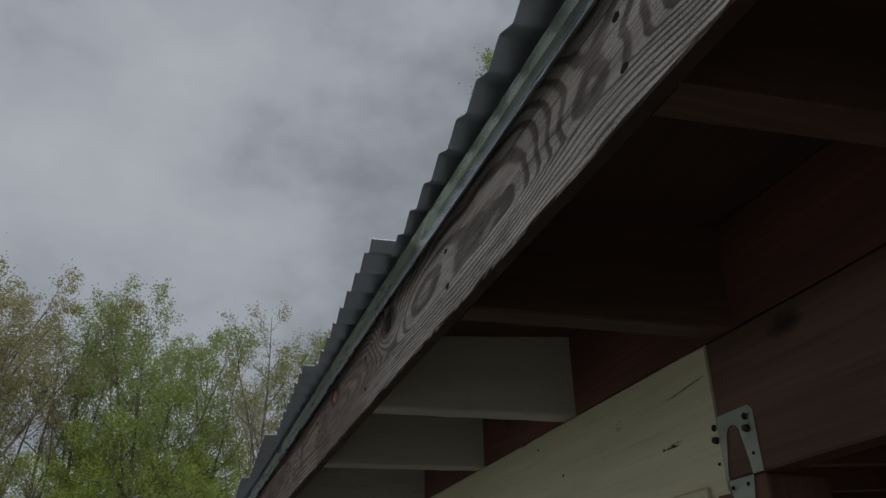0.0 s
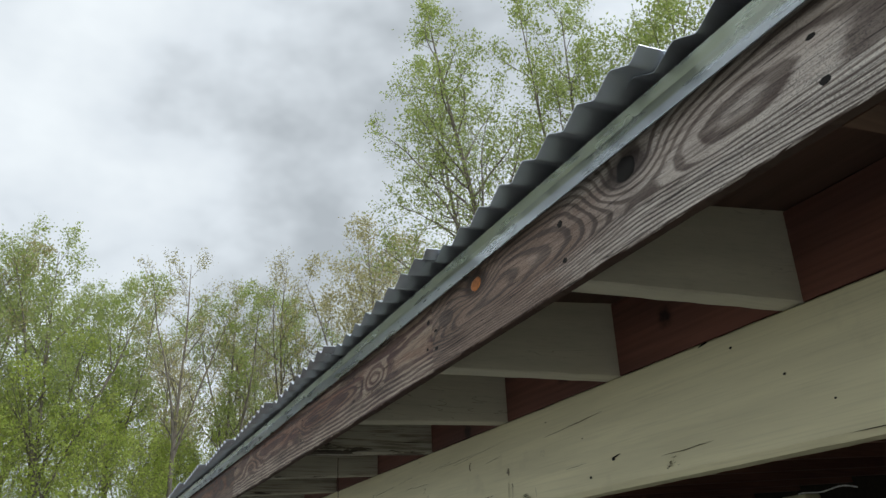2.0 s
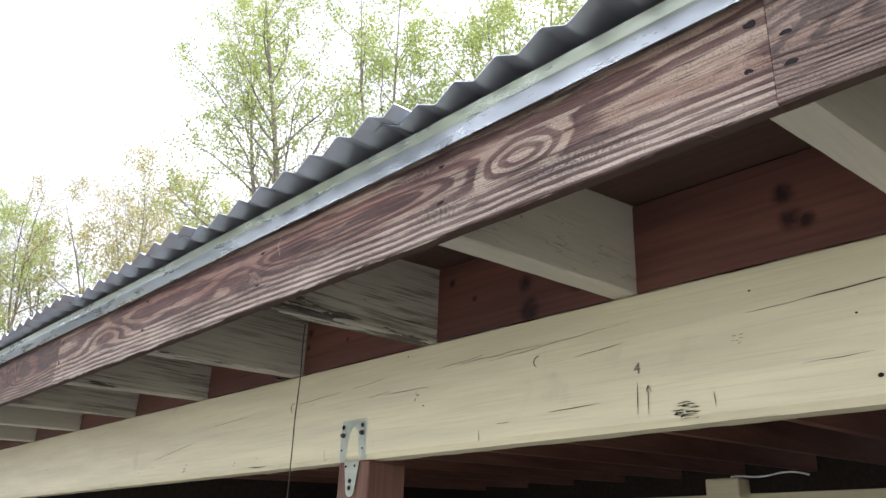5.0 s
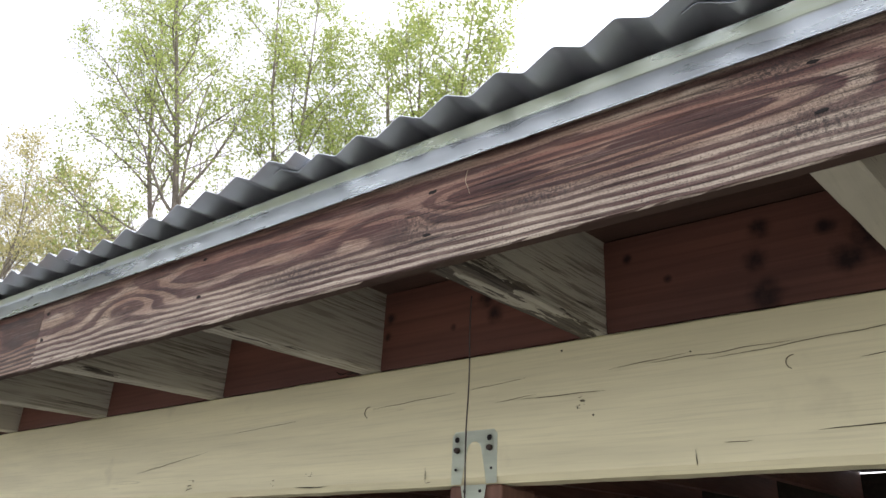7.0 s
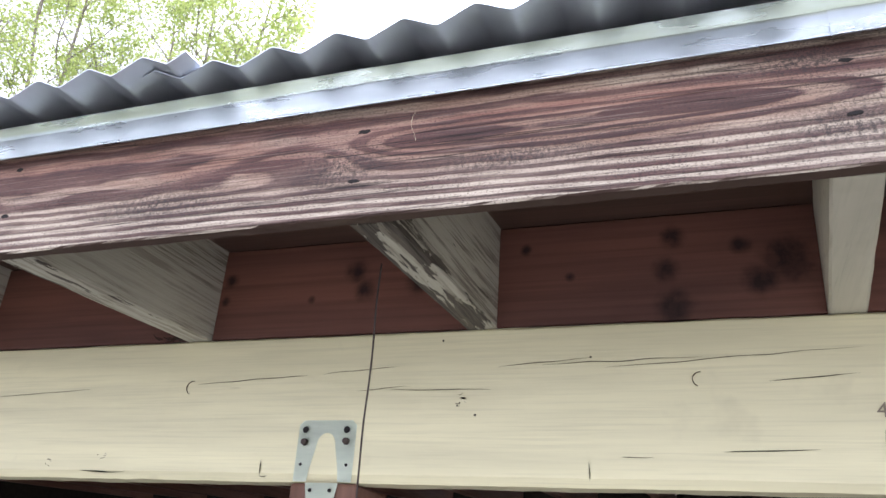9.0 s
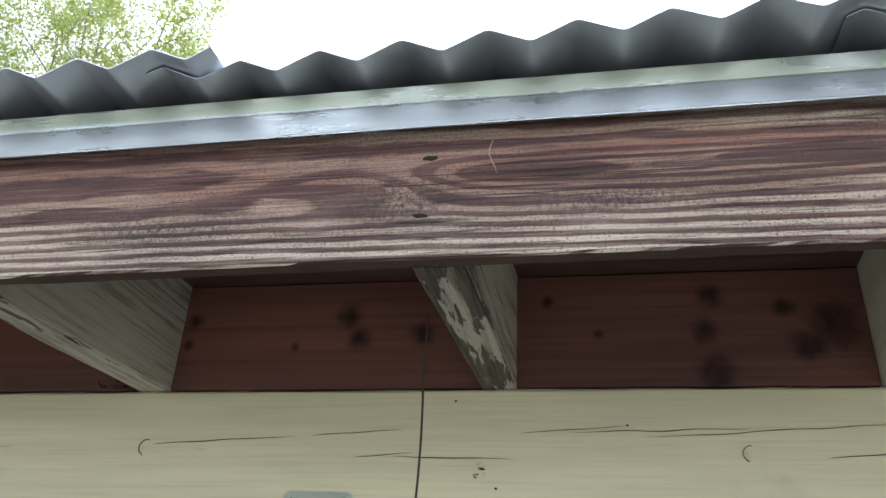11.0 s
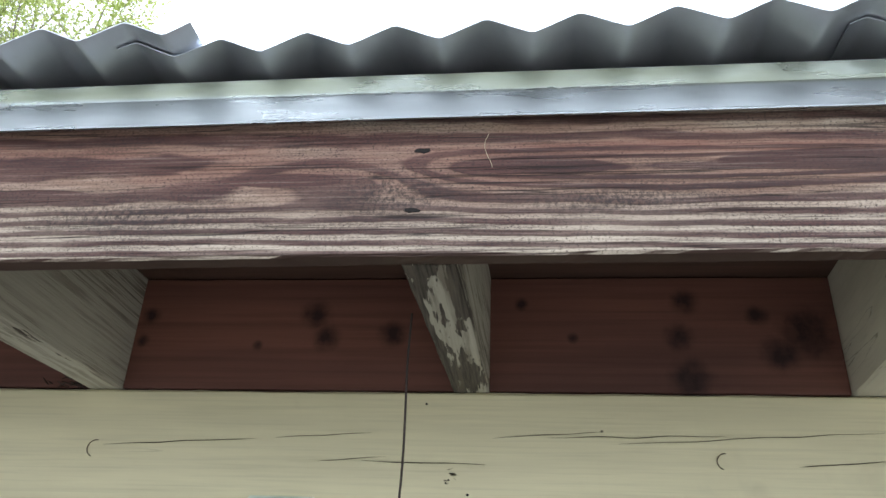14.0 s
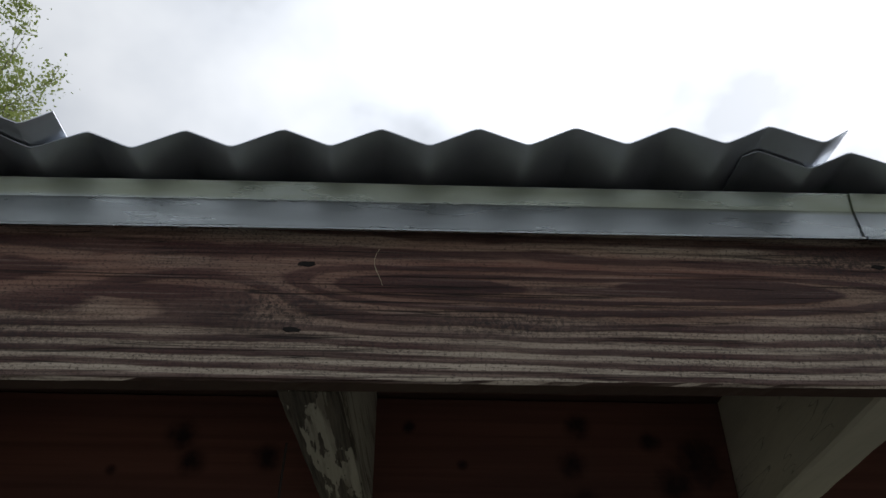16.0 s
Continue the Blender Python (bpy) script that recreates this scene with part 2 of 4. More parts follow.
def painted_wood(name, tone, wear=0.66, along=1):
    """Cream paint over wood, with faint raised grain, hairline checks and grime. along: the axis of the grain (0: x, 1: y)."""
    k = Nodes(name)
    fine = (900.0, 900.0, 900.0)
    long_s = tuple(6.0 if i == along else 330.0 for i in range(3))
    mid_s = tuple(2.2 if i == along else 26.0 for i in range(3))
    crack_s = tuple(1.8 if i == along else 60.0 for i in range(3))
    grain = k.noise(k.scaled(k.coord, long_s), 1.0, 3.0, 0.6)
    cloud = k.noise(k.scaled(k.coord, mid_s), 1.0, 4.0, 0.6)
    blot = k.noise(k.coord, 9.0, 4.0, 0.6)
    col = k.mix(k.ramp(cloud, (0.3, 0.0), (0.7, 1.0)), tuple(c * 0.86 for c in tone), tuple(min(1, c * 1.06) for c in tone))
    col = k.mix(k.ramp(grain, (0.50, 0.0), (0.78, 0.34)), col, tuple(c * 0.60 for c in tone))
    col = k.mix(k.ramp(blot, (0.62, 0.0), (0.8, 0.3)), col, (0.26, 0.23, 0.16))
    chk = k.noise(k.scaled(k.coord, crack_s, (3, 3, 3)), 1.0, 2.0, 0.5)
    line = k.math('ABSOLUTE', k.math('SUBTRACT', chk, 0.5))
    gate = k.noise(k.scaled(k.coord, tuple(1.3 if i == along else 7.0 for i in range(3)), (9, 1, 4)), 1.0, 2.0)
    crack = k.math('MULTIPLY', k.ramp(line, (0.0, 1.0), (0.008, 0.0)), k.ramp(gate, (wear, 0.0), (wear + 0.06, 0.7)))
    col = k.mix(crack, col, (0.10, 0.085, 0.06))
    h = k.math('SUBTRACT', k.math('MULTIPLY', grain, 0.5), crack)
    k.bump(h, 0.35, 0.0012)
    return k.finish(col, 0.55, 0.0, 0.35)


def peeling_paint(name, level):
    """Cream paint flaking off grey weathered wood along a rafter's lower edge."""
    k = Nodes(name)
    x, y, z = k.xyz(k.coord)[:3]
    up = k.math('SUBTRACT', z, k.math('ADD', 1.914, k.math('MULTIPLY', x, 0.056)))
    n1 = k.noise(k.scaled(k.coord, (9.0, 70.0, 70.0)), 1.0, 5.0, 0.6, 0.15)
    reach = k.math('ADD', k.math('MULTIPLY', up, 3.4), k.math('MULTIPLY', x, 0.30))
    mask = k.ramp(k.math('ADD', n1, k.math('MINIMUM', reach, 0.3)), (level, 0.0), (level + 0.01, 1.0))
    grain = k.noise(k.scaled(k.coord, (10.0, 500.0, 500.0)), 1.0, 3.0, 0.6)
    bare = k.ramp(grain, (0.35, (0.035, 0.030, 0.025)), (0.7, (0.125, 0.108, 0.088)))
    col = k.mix(mask, bare, k.mix(k.ramp(grain, (0.45, 0.0), (0.8, 0.5)), (0.42, 0.40, 0.325), (0.29, 0.275, 0.22)))
    lines = k.noise(k.scaled(k.coord, (4.0, 120.0, 210.0), (1, 0, 5)), 1.0, 4.0, 0.65)
    worn = k.noise(k.scaled(k.coord, (5.0, 9.0, 14.0), (2, 0, 1)), 1.0, 3.0)
    lines = k.math('MULTIPLY', k.ramp(lines, (0.48, 0.0), (0.58, 0.75)), k.ramp(worn, (0.38, 0.1), (0.58, 1.0)))
    col = k.mix(lines, col, (0.12, 0.10, 0.075))
    k.bump(k.math('SUBTRACT', k.math('ADD', mask, k.math('MULTIPLY', grain, 0.3)), k.math('MULTIPLY', lines, 0.5)), 0.8, 0.0015)
    return k.finish(col, 0.7)


def brown_wood(name, tones, along=1, knots=True, placed=()):
    """Stained wood with soft grain and dark round knots."""
    k = Nodes(name)
    grain = k.noise(k.scaled(k.coord, tuple(3.0 if i == along else 140.0 for i in range(3))), 1.0, 4.0, 0.6)
    cloud = k.noise(k.scaled(k.coord, tuple(1.6 if i == along else 14.0 for i in range(3))), 1.0, 3.0)
    col = k.mix(k.ramp(cloud, (0.32, 0.0), (0.68, 1.0)), tones[0], tones[1])
    col = k.mix(k.ramp(grain, (0.4, 0.0), (0.8, 0.55)), col, tuple(c * 0.45 for c in tones[0]))
    if knots:
        v = k.n.new("ShaderNodeTexVoronoi")
        k.l.new(k.scaled(k.coord, tuple(6.0 if i == along else 11.0 for i in range(3)), (0.3, 0.1, 0.6)), v.inputs['Vector'])
        v.inputs['Scale'].default_value = 1.0
        v.inputs['Randomness'].default_value = 1.0
        soft = k.noise(k.coord, 60.0, 2.0)
        d = k.math('ADD', v.outputs['Distance'], k.math('MULTIPLY', k.math('SUBTRACT', soft, 0.5), 0.12))
        col = k.mix(k.ramp(d, (0.07, 0.88), (0.12, 0.6), (0.2, 0.0)), col, (0.012, 0.007, 0.006))
    if placed:
        x, y, z = k.xyz(k.coord)[:3]
        wob = k.math('MULTIPLY', k.math('SUBTRACT', k.noise(k.coord, 75.0, 4.0), 0.5), 2.0)
        stain = 0.0
        for ky, kz, rr in [(ky, kz, 1.35 * rr) for ky, kz, rr in placed]:
            a = k.math('DIVIDE', k.math('SUBTRACT', y, ky), rr)
            b = k.math('DIVIDE', k.math('SUBTRACT', z, kz), rr)
            d = k.math('ADD', k.math('ADD', k.math('MULTIPLY', a, a), k.math('MULTIPLY', b, b)), wob)
            stain = k.math('MAXIMUM', stain, k.math('EXPONENT', k.math('MULTIPLY', d, -1.0)))
        col = k.mix(k.ramp(stain, (0.12, 0.0), (0.5, 0.5), (0.95, 0.88)), col, (0.012, 0.007, 0.007))
    k.bump(grain, 0.3, 0.001)
    return k.finish(col, 0.6, 0.0, 0.3)


def galvanized(name, tint, rough, wear, metal=0.85, patina=None):
    """Zinc sheet with spangle, dull streaks and a little grime; patina adds shade-dark upward faces."""
    k = Nodes(name)
    sp = k.noise(k.coord, 180.0, 3.0, 0.6)
    st = k.noise(k.scaled(k.coord, (20.0, 9.0, 60.0)), 1.0, 4.0, 0.6)
    col = k.mix(k.ramp(st, (0.35, 0.0), (0.75, wear)), tint, tuple(c * 0.55 for c in tint))
    col = k.mix(k.ramp(sp, (0.60, 0.0), (0.80, 0.2)), col, tuple(c * 0.7 for c in tint))
    if patina:
        z = k.xyz(k.coord)[2]
        dull = k.noise(k.scaled(k.coord, (5.0, 5.0, 9.0), (3, 1, 1)), 1.0, 3.0)
        col = k.mix(k.ramp(dull, (0.36, 0.0), (0.70, 0.5)), col, tuple(c * 0.5 for c in tint))
        # upper strip: green patina, with the reflection of trees put into the colour
        upper_green = k.math('MULTIPLY', k.ramp(st, (0.25, 0.45), (0.6, 0.95)), k.ramp(k.math('DIVIDE', k.math('SUBTRACT', z, 2.050), 0.02), (0.30, 0.0), (0.48, 1.0)))
        col = k.mix(upper_green, col, patina)
    # shade under the roof ribs put into upward faces as near-black colour
    up = k.ramp(k.xyz(k.n.new("ShaderNodeNewGeometry").outputs['Normal'])[2], (0.75, 0.0), (0.9, 0.9 if patina else 0.0))
    col = k.mix(up, col, (0.035, 0.032, 0.025))
    if patina:
        metal = k.ramp(up, (0.0, metal), (0.9, 0.05))
    k.bump(sp, 0.03, 0.0006)
    return k.finish(col, k.ramp(st, (0.3, rough), (0.8, min(1, rough + 0.22))), metal, 0.5)


def plain(name, color, rough=0.6, metal=0.0, vary=0.25, scale=40.0):
    k = Nodes(name)
    n = k.noise(k.coord, scale, 4.0, 0.6)
    col = k.mix(k.ramp(n, (0.3, 0.0), (0.7, 1.0)), tuple(c * (1 - vary) for c in color), tuple(min(1, c * (1 + vary)) for c in color))
    k.bump(n, 0.15, 0.001)
    return k.finish(col, rough, metal)


def leaf_material(name, a, b):
    k = Nodes(name)
    g = k.n.new("ShaderNodeNewGeometry")
    col = k.mix(g.outputs['Random Per Island'], a, b)
    k.finish(col, 0.6, 0.0, 0.2)
    tr = k.n.new("ShaderNodeBsdfTranslucent")
    k.l.new(col, tr.inputs[0])
    mx = k.n.new("ShaderNodeMixShader")
    mx.inputs[0].default_value = 0.5
    k.l.new(k.bsdf.outputs[0], mx.inputs[1])
    k.l.new(tr.outputs[0], mx.inputs[2])
    k.l.new(mx.outputs[0], k.n["Material Output"].inputs['Surface'])
    return k.mat


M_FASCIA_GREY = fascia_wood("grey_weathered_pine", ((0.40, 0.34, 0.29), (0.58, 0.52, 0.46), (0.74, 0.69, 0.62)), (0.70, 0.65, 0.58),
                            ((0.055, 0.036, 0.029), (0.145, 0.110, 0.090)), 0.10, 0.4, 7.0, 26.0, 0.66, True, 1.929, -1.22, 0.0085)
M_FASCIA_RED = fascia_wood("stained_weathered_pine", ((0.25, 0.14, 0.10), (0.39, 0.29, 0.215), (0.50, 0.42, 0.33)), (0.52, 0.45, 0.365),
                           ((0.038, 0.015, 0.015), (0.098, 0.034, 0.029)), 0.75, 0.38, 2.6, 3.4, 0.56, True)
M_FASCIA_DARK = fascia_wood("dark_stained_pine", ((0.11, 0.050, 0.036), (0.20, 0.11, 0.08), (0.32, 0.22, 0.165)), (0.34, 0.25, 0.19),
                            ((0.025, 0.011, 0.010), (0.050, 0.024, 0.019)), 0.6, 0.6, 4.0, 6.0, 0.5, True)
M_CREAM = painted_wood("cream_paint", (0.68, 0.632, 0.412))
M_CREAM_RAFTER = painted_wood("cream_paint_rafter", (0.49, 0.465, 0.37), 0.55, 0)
M_PEEL = peeling_paint("peeling_paint", 0.58)
M_CHIPPED = peeling_paint("chipped_paint", 0.40)
BLOCK_KNOTS = [(0.196, 2.023, 0.011), (0.182, 1.995, 0.010), (0.108, 1.999, 0.010), (-0.212, 2.038, 0.010), (-0.202, 1.997, 0.010), (-0.210, 1.950, 0.014),
               (-0.306, 1.978, 0.013), (-0.287, 2.022, 0.008), (-0.335, 2.003, 0.018), (0.395, 1.991, 0.005), (0.391, 2.021, 0.007), (-0.624, 2.018, 0.010),
               (-0.630, 1.981, 0.011), (-0.648, 1.975, 0.008), (-0.035, 2.035, 0.005), (0.26, 1.985, 0.004), (-0.09, 1.995, 0.004), (0.55, 2.0, 0.010), (-0.95, 2.0, 0.012)]
M_BLOCK = brown_wood("red_brown_stain", ((0.108, 0.050, 0.040), (0.200, 0.085, 0.060)), 1, False, BLOCK_KNOTS)
M_BROWN_X = brown_wood("dark_rafter_wood", ((0.085, 0.05, 0.036), (0.15, 0.085, 0.055)), 0, False)
M_JOIST = brown_wood("inner_joist_wood", ((0.24, 0.12, 0.088), (0.36, 0.19, 0.135)), 0, False)
M_BROWN_Y = brown_wood("dark_beam_wood", ((0.10, 0.058, 0.04), (0.17, 0.10, 0.065)), 1)
M_POST = brown_wood("brown_post_wood", ((0.13, 0.062, 0.042), (0.21, 0.11, 0.075)), 2, False)
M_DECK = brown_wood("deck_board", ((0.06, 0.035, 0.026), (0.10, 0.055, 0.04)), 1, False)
M_ZINC = galvanized("galvanized_drip_edge", (0.76, 0.82, 0.84), 0.21, 0.30, 0.92, (0.50, 0.54, 0.42))
M_ROOF = galvanized("corrugated_steel", (0.68, 0.72, 0.78), 0.30, 0.2, 0.84)
M_BRACKET = galvanized("bracket_zinc", (0.74, 0.79, 0.68), 0.5, 0.45, 0.3)
M_DARK = plain("blackened_hole", (0.012, 0.010, 0.009), 0.8)
M_NAIL = plain("rusty_steel", (0.05, 0.036, 0.03), 0.5, 0.6)
M_CHECK = plain("dark_check", (0.095, 0.075, 0.052), 0.9)
M_PENCIL = plain("pencil_mark", (0.24, 0.20, 0.15), 0.8)
M_AMBER = plain("amber_knot", (0.36, 0.125, 0.030), 0.4, 0.0, 0.75, 90.0)
M_WIRE = plain("brown_wire", (0.03, 0.02, 0.016), 0.7)
M_BARK = plain("bark", (0.19, 0.165, 0.135), 0.9, 0.0, 0.4, 3.0)
M_GROUND = plain("bounce_ground", (0.23, 0.22, 0.195), 0.95, 0.0, 0.35, 0.8)
M_LEAF = leaf_material("spring_leaf", (0.27, 0.35, 0.09), (0.48, 0.53, 0.20))
M_LEAF_BUFF = leaf_material("budding_leaf", (0.36, 0.34, 0.15), (0.54, 0.49, 0.25))
M_LEAF_DEEP = leaf_material("understory_leaf", (0.34, 0.44, 0.08), (0.56, 0.62, 0.17))
M_WHITE = plain("white_enamel", (0.72, 0.73, 0.72), 0.35)
# shed walls: the dimness inside is put into a near-black colour
M_INNER = plain("shade_dark_board", (0.05, 0.04, 0.032), 0.9)


# ---------------- mesh helpers ----------------
def part(name, bm, material, parent=None, label=""):
    me = bpy.data.meshes.new(name)
    bm.to_mesh(me)
    bm.free()
    me.materials.append(material)
    ob = new(name, me)
    if parent is not None:
        ob.parent = parent
    if label:
        ob["label"] = label
    return ob


def holder(name):
    return new(name)


def box(bm, x0, x1, y0, y1, z0, z1, bevel=0.0):
    r = bmesh.ops.create_cube(bm, size=1.0, matrix=Matrix.Translation(((x0 + x1) / 2, (y0 + y1) / 2, (z0 + z1) / 2))
                              @ Matrix.Diagonal((x1 - x0, y1 - y0, z1 - z0, 1)))
    if bevel:
        edges = list({e for v in r['verts'] for e in v.link_edges})
        bmesh.ops.bevel(bm, geom=edges, offset=bevel, segments=2, affect='EDGES', profile=0.5)
    return bm


def board_y(y0, y1, x0, x1, z0, z1, rough=0.0008, bevel=0.002, step=0.02, seed=0):
    """A board along y whose edges wander a little, as worn lumber does."""
    bm = bmesh.new()
    n = max(2, int((y1 - y0) / step))
    prof = [(x0 + bevel, z0), (x1 - bevel, z0), (x1, z0 + bevel), (x1, z1 - bevel), (x1 - bevel, z1), (x0 + bevel, z1), (x0, z1 - bevel), (x0, z0 + bevel)]
    rows = []
    for i in range(n + 1):
        y = y0 + (y1 - y0) * i / n
        row = []
        for j, (px, pz) in enumerate(prof):
            a = noise.noise((y * 14, j * 3.1, seed)) * rough + noise.noise((y * 60, j * 5.3, seed + 9)) * rough * 0.6
            row.append(bm.verts.new((px + a * 0.5, y, pz + a)))
        rows.append(row)
    for a, b in zip(rows, rows[1:]):
        for j in range(8):
            bm.faces.new((a[j], a[(j + 1) % 8], b[(j + 1) % 8], b[j]))
    bm.faces.new(rows[0][::-1])
    bm.faces.new(rows[-1])
    bmesh.ops.recalc_face_normals(bm, faces=bm.faces)
    return bm


def tube(bm, pts, radii, sides=6):
    rings = []
    for i, p in enumerate(pts):
        p = Vector(p)
        d = (Vector(pts[min(i + 1, len(pts) - 1)]) - Vector(pts[max(i - 1, 0)])).normalized()
        u = d.orthogonal().normalized()
        w = d.cross(u)
        rings.append([bm.verts.new(p + radii[i] * (math.cos(t) * u + math.sin(t) * w)) for t in (2 * math.pi * s / sides for s in range(sides))])
    for a, b in zip(rings, rings[1:]):
        for s in range(sides):
            bm.faces.new((a[s], a[(s + 1) % sides], b[(s + 1) % sides], b[s]))
    bm.faces.new(rings[0][::-1])
    bm.faces.new(rings[-1])
    return bm


def disc(bm, centre, r, thick, squash=1.0, sides=12):
    """A low round lug facing outwards (-x)."""
    m = Matrix.Translation(centre) @ Matrix.Rotation(radians(90), 4, 'Y') @ Matrix.Diagonal((squash, 1, 1, 1))
    bmesh.ops.create_cone(bm, cap_ends=True, segments=sides, radius1=r, radius2=r * 0.8, depth=thick, matrix=m @ Matrix.Rotation(math.pi, 4, 'X'))
    return bm


# ---------------- ground ----------------
# ground is never in view; its pale tone bounces light under the eave
bm = bmesh.new()
bmesh.ops.create_grid(bm, x_segments=60, y_segments=60, size=400)
for v in bm.verts:
    d = v.co.length
    v.co.z = 0.25 * noise.noise((v.co.x * 0.03, v.co.y * 0.03, 0)) * min(1, max(0, (d - 12) / 20)) - 0.0
tagged(part("ground", bm, M_GROUND), "unseen ground round the shed, toned pale to bounce light", "ground", kind="structure")

# ---------------- shed: numbers ----------------
S = 0.4064
Y0, Y1 = -3.6, 3.3
X_BEAM = 0.331
RISE = 0.056


def under(x):
    """Height of the rafters' underside."""
    return 1.9325 + RISE * (x - X_BEAM)


DEPTH = 0.136
INNER = 3.9


def lift_at(y):
    """The eave is not level: fascia and drip edge climb a little towards the low-y end."""
    a = min(1.0, max(0.0, (0.1 - y) / 1.7))
    return 0.0135 * a * a * (3 - 2 * a) - 0.0045 * min(1.0, max(0.0, (y - 0.05) / 0.45))


# ---------------- fascia ----------------
fascia = tagged(holder("fascia"), "weathered brown pine fascia with bold grain along the eave", "fascia", kind="structure")
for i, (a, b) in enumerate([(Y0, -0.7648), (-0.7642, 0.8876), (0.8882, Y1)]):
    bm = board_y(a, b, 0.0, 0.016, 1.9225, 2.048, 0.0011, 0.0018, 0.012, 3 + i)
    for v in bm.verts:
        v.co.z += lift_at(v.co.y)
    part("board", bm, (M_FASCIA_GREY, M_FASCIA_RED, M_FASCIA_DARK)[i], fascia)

# ---------------- drip edge ----------------
drip = tagged(holder("drip_edge"), "galvanized steel drip edge with dull streaks above the fascia", "drip edge", kind="structure")
DRIP = [(0.06, 2.0655), (-0.006, 2.0738), (-0.0100, 2.0727), (-0.0076, 2.0580), (-0.0078, 2.0560), (-0.0092, 2.0345), (-0.0125, 2.0315), (-0.0125, 2.0300), (-0.0100, 2.0305)]
for a, b, lift in [(Y0, -0.352, 0.0016), (-0.372, Y1, 0.0)]:
    bm = bmesh.new()
    n = int((b - a) / 0.04)
    rows = []
    for i in range(n + 1):
        y = a + (b - a) * i / n
        dx = noise.noise((y * 3.0, 1.0, 0)) * 0.0012
        rows.append([bm.verts.new((px - lift + dx * (0.2 if j < 5 else 1.0), y, pz - lift * 0.6 + 0.4 * dx + lift_at(y))) for j, (px, pz) in enumerate(DRIP)])
    for r, q in zip(rows, rows[1:]):
        for j in range(len(DRIP) - 1):
            bm.faces.new((r[j], q[j], q[j + 1], r[j + 1]))
    bmesh.ops.solidify(bm, geom=bm.faces[:], thickness=0.0006)
    part("flashing_strip", bm, M_ZINC, drip)

# ---------------- corrugated roof ----------------
roof = tagged(holder("roof"), "dark grey corrugated steel roof sheets overlapping side by side", "roof", kind="structure")
PITCH, COVER = 0.0675, 0.540
EDGES = [0.206 - COVER * k for k in range(-6, 8)][::-1]
TUCK = {8: 0.006, 9: 0.008, 10: 0.0185, 11: 0.012}   # sheets laid further back, counted from the far end
rng = random.Random(4)
for i, a in enumerate(EDGES):
    last = i == len(EDGES) - 1
    top = Y1 + 0.03 if last else EDGES[i + 1] + 0.066
    if a > Y1 - 0.1:
        continue
    top = min(top, Y1 + 0.03)
    shift = rng.uniform(-0.002, 0.002)
    bm = bmesh.new()
    n = max(8, int((top - a) / PITCH * 20))
    rows = []
    for j in range(n + 1):
        y = a + (top - a) * j / n
        c = math.cos(2 * math.pi * (y - a - 0.053) / PITCH)
        c = 0.5 + 0.05 * c + 0.92 * (math.acos(-0.992 * c) / math.pi - 0.5)
        d = y - a
        f = max(0.0, 1 - d / COVER)
        front = -0.0385 - 0.022 * f + shift + TUCK.get(round((EDGES[-1] - a) / COVER), 0.0)
        curl = 0.002 * max(0, 1 - d / 0.02)
        rows.append([(x, y, 2.0770 + RISE * (x + 0.009) + 0.0158 * c + (0.0030 * f + curl) * (1 if x < 0.3 else 0.6)
                      + lift_at(y) * max(0.0, 1 - max(0.0, x) / 1.5) + 0.0010 * noise.noise((x * 2, y * 4, 0))) for x in (front, front + 0.03, 0.02, 0.4, 1.5, INNER)])
    for lift, flip in ((0.0, True), (0.0009, False)):
        sheet = [[bm.verts.new((x, y, z + lift)) for x, y, z in r] for r in rows]
        for r, q in zip(sheet, sheet[1:]):
            for m in range(5):
                quad = (r[m], r[m + 1], q[m + 1], q[m])
                bm.faces.new(quad[::-1] if flip else quad).smooth = True
    rim = [[bm.verts.new((r[0][0], r[0][1], r[0][2] + lift)) for lift in (0.0, 0.0009)] for r in rows]
    for r, q in zip(rim, rim[1:]):
        bm.faces.new((r[0], r[1], q[1], q[0]))
    for side in (rows[0], rows[-1]):
        rim = [[bm.verts.new((x, y, z + lift)) for lift in (0.0, 0.0009)] for x, y, z in side]
        for r, q in zip(rim, rim[1:]):
            bm.faces.new((r[0], r[1], q[1], q[0]))
    part("corrugated_sheet", bm, M_ROOF, roof)
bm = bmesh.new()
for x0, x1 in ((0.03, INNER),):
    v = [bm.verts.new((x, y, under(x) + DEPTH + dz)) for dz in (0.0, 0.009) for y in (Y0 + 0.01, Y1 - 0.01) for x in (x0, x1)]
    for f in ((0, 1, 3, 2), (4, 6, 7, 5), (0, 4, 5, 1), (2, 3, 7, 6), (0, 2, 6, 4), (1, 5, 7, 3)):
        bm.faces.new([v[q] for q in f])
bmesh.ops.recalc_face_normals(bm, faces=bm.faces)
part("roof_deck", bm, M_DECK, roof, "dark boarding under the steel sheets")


# ---------------- rafters ----------------
# how far each tail leans towards +y at the fascia
SKEW = {-3: 0.033, -2: 0.027, -1: 0.028, 0: 0.012, 1: 0.006}
TAIL = 0.0168


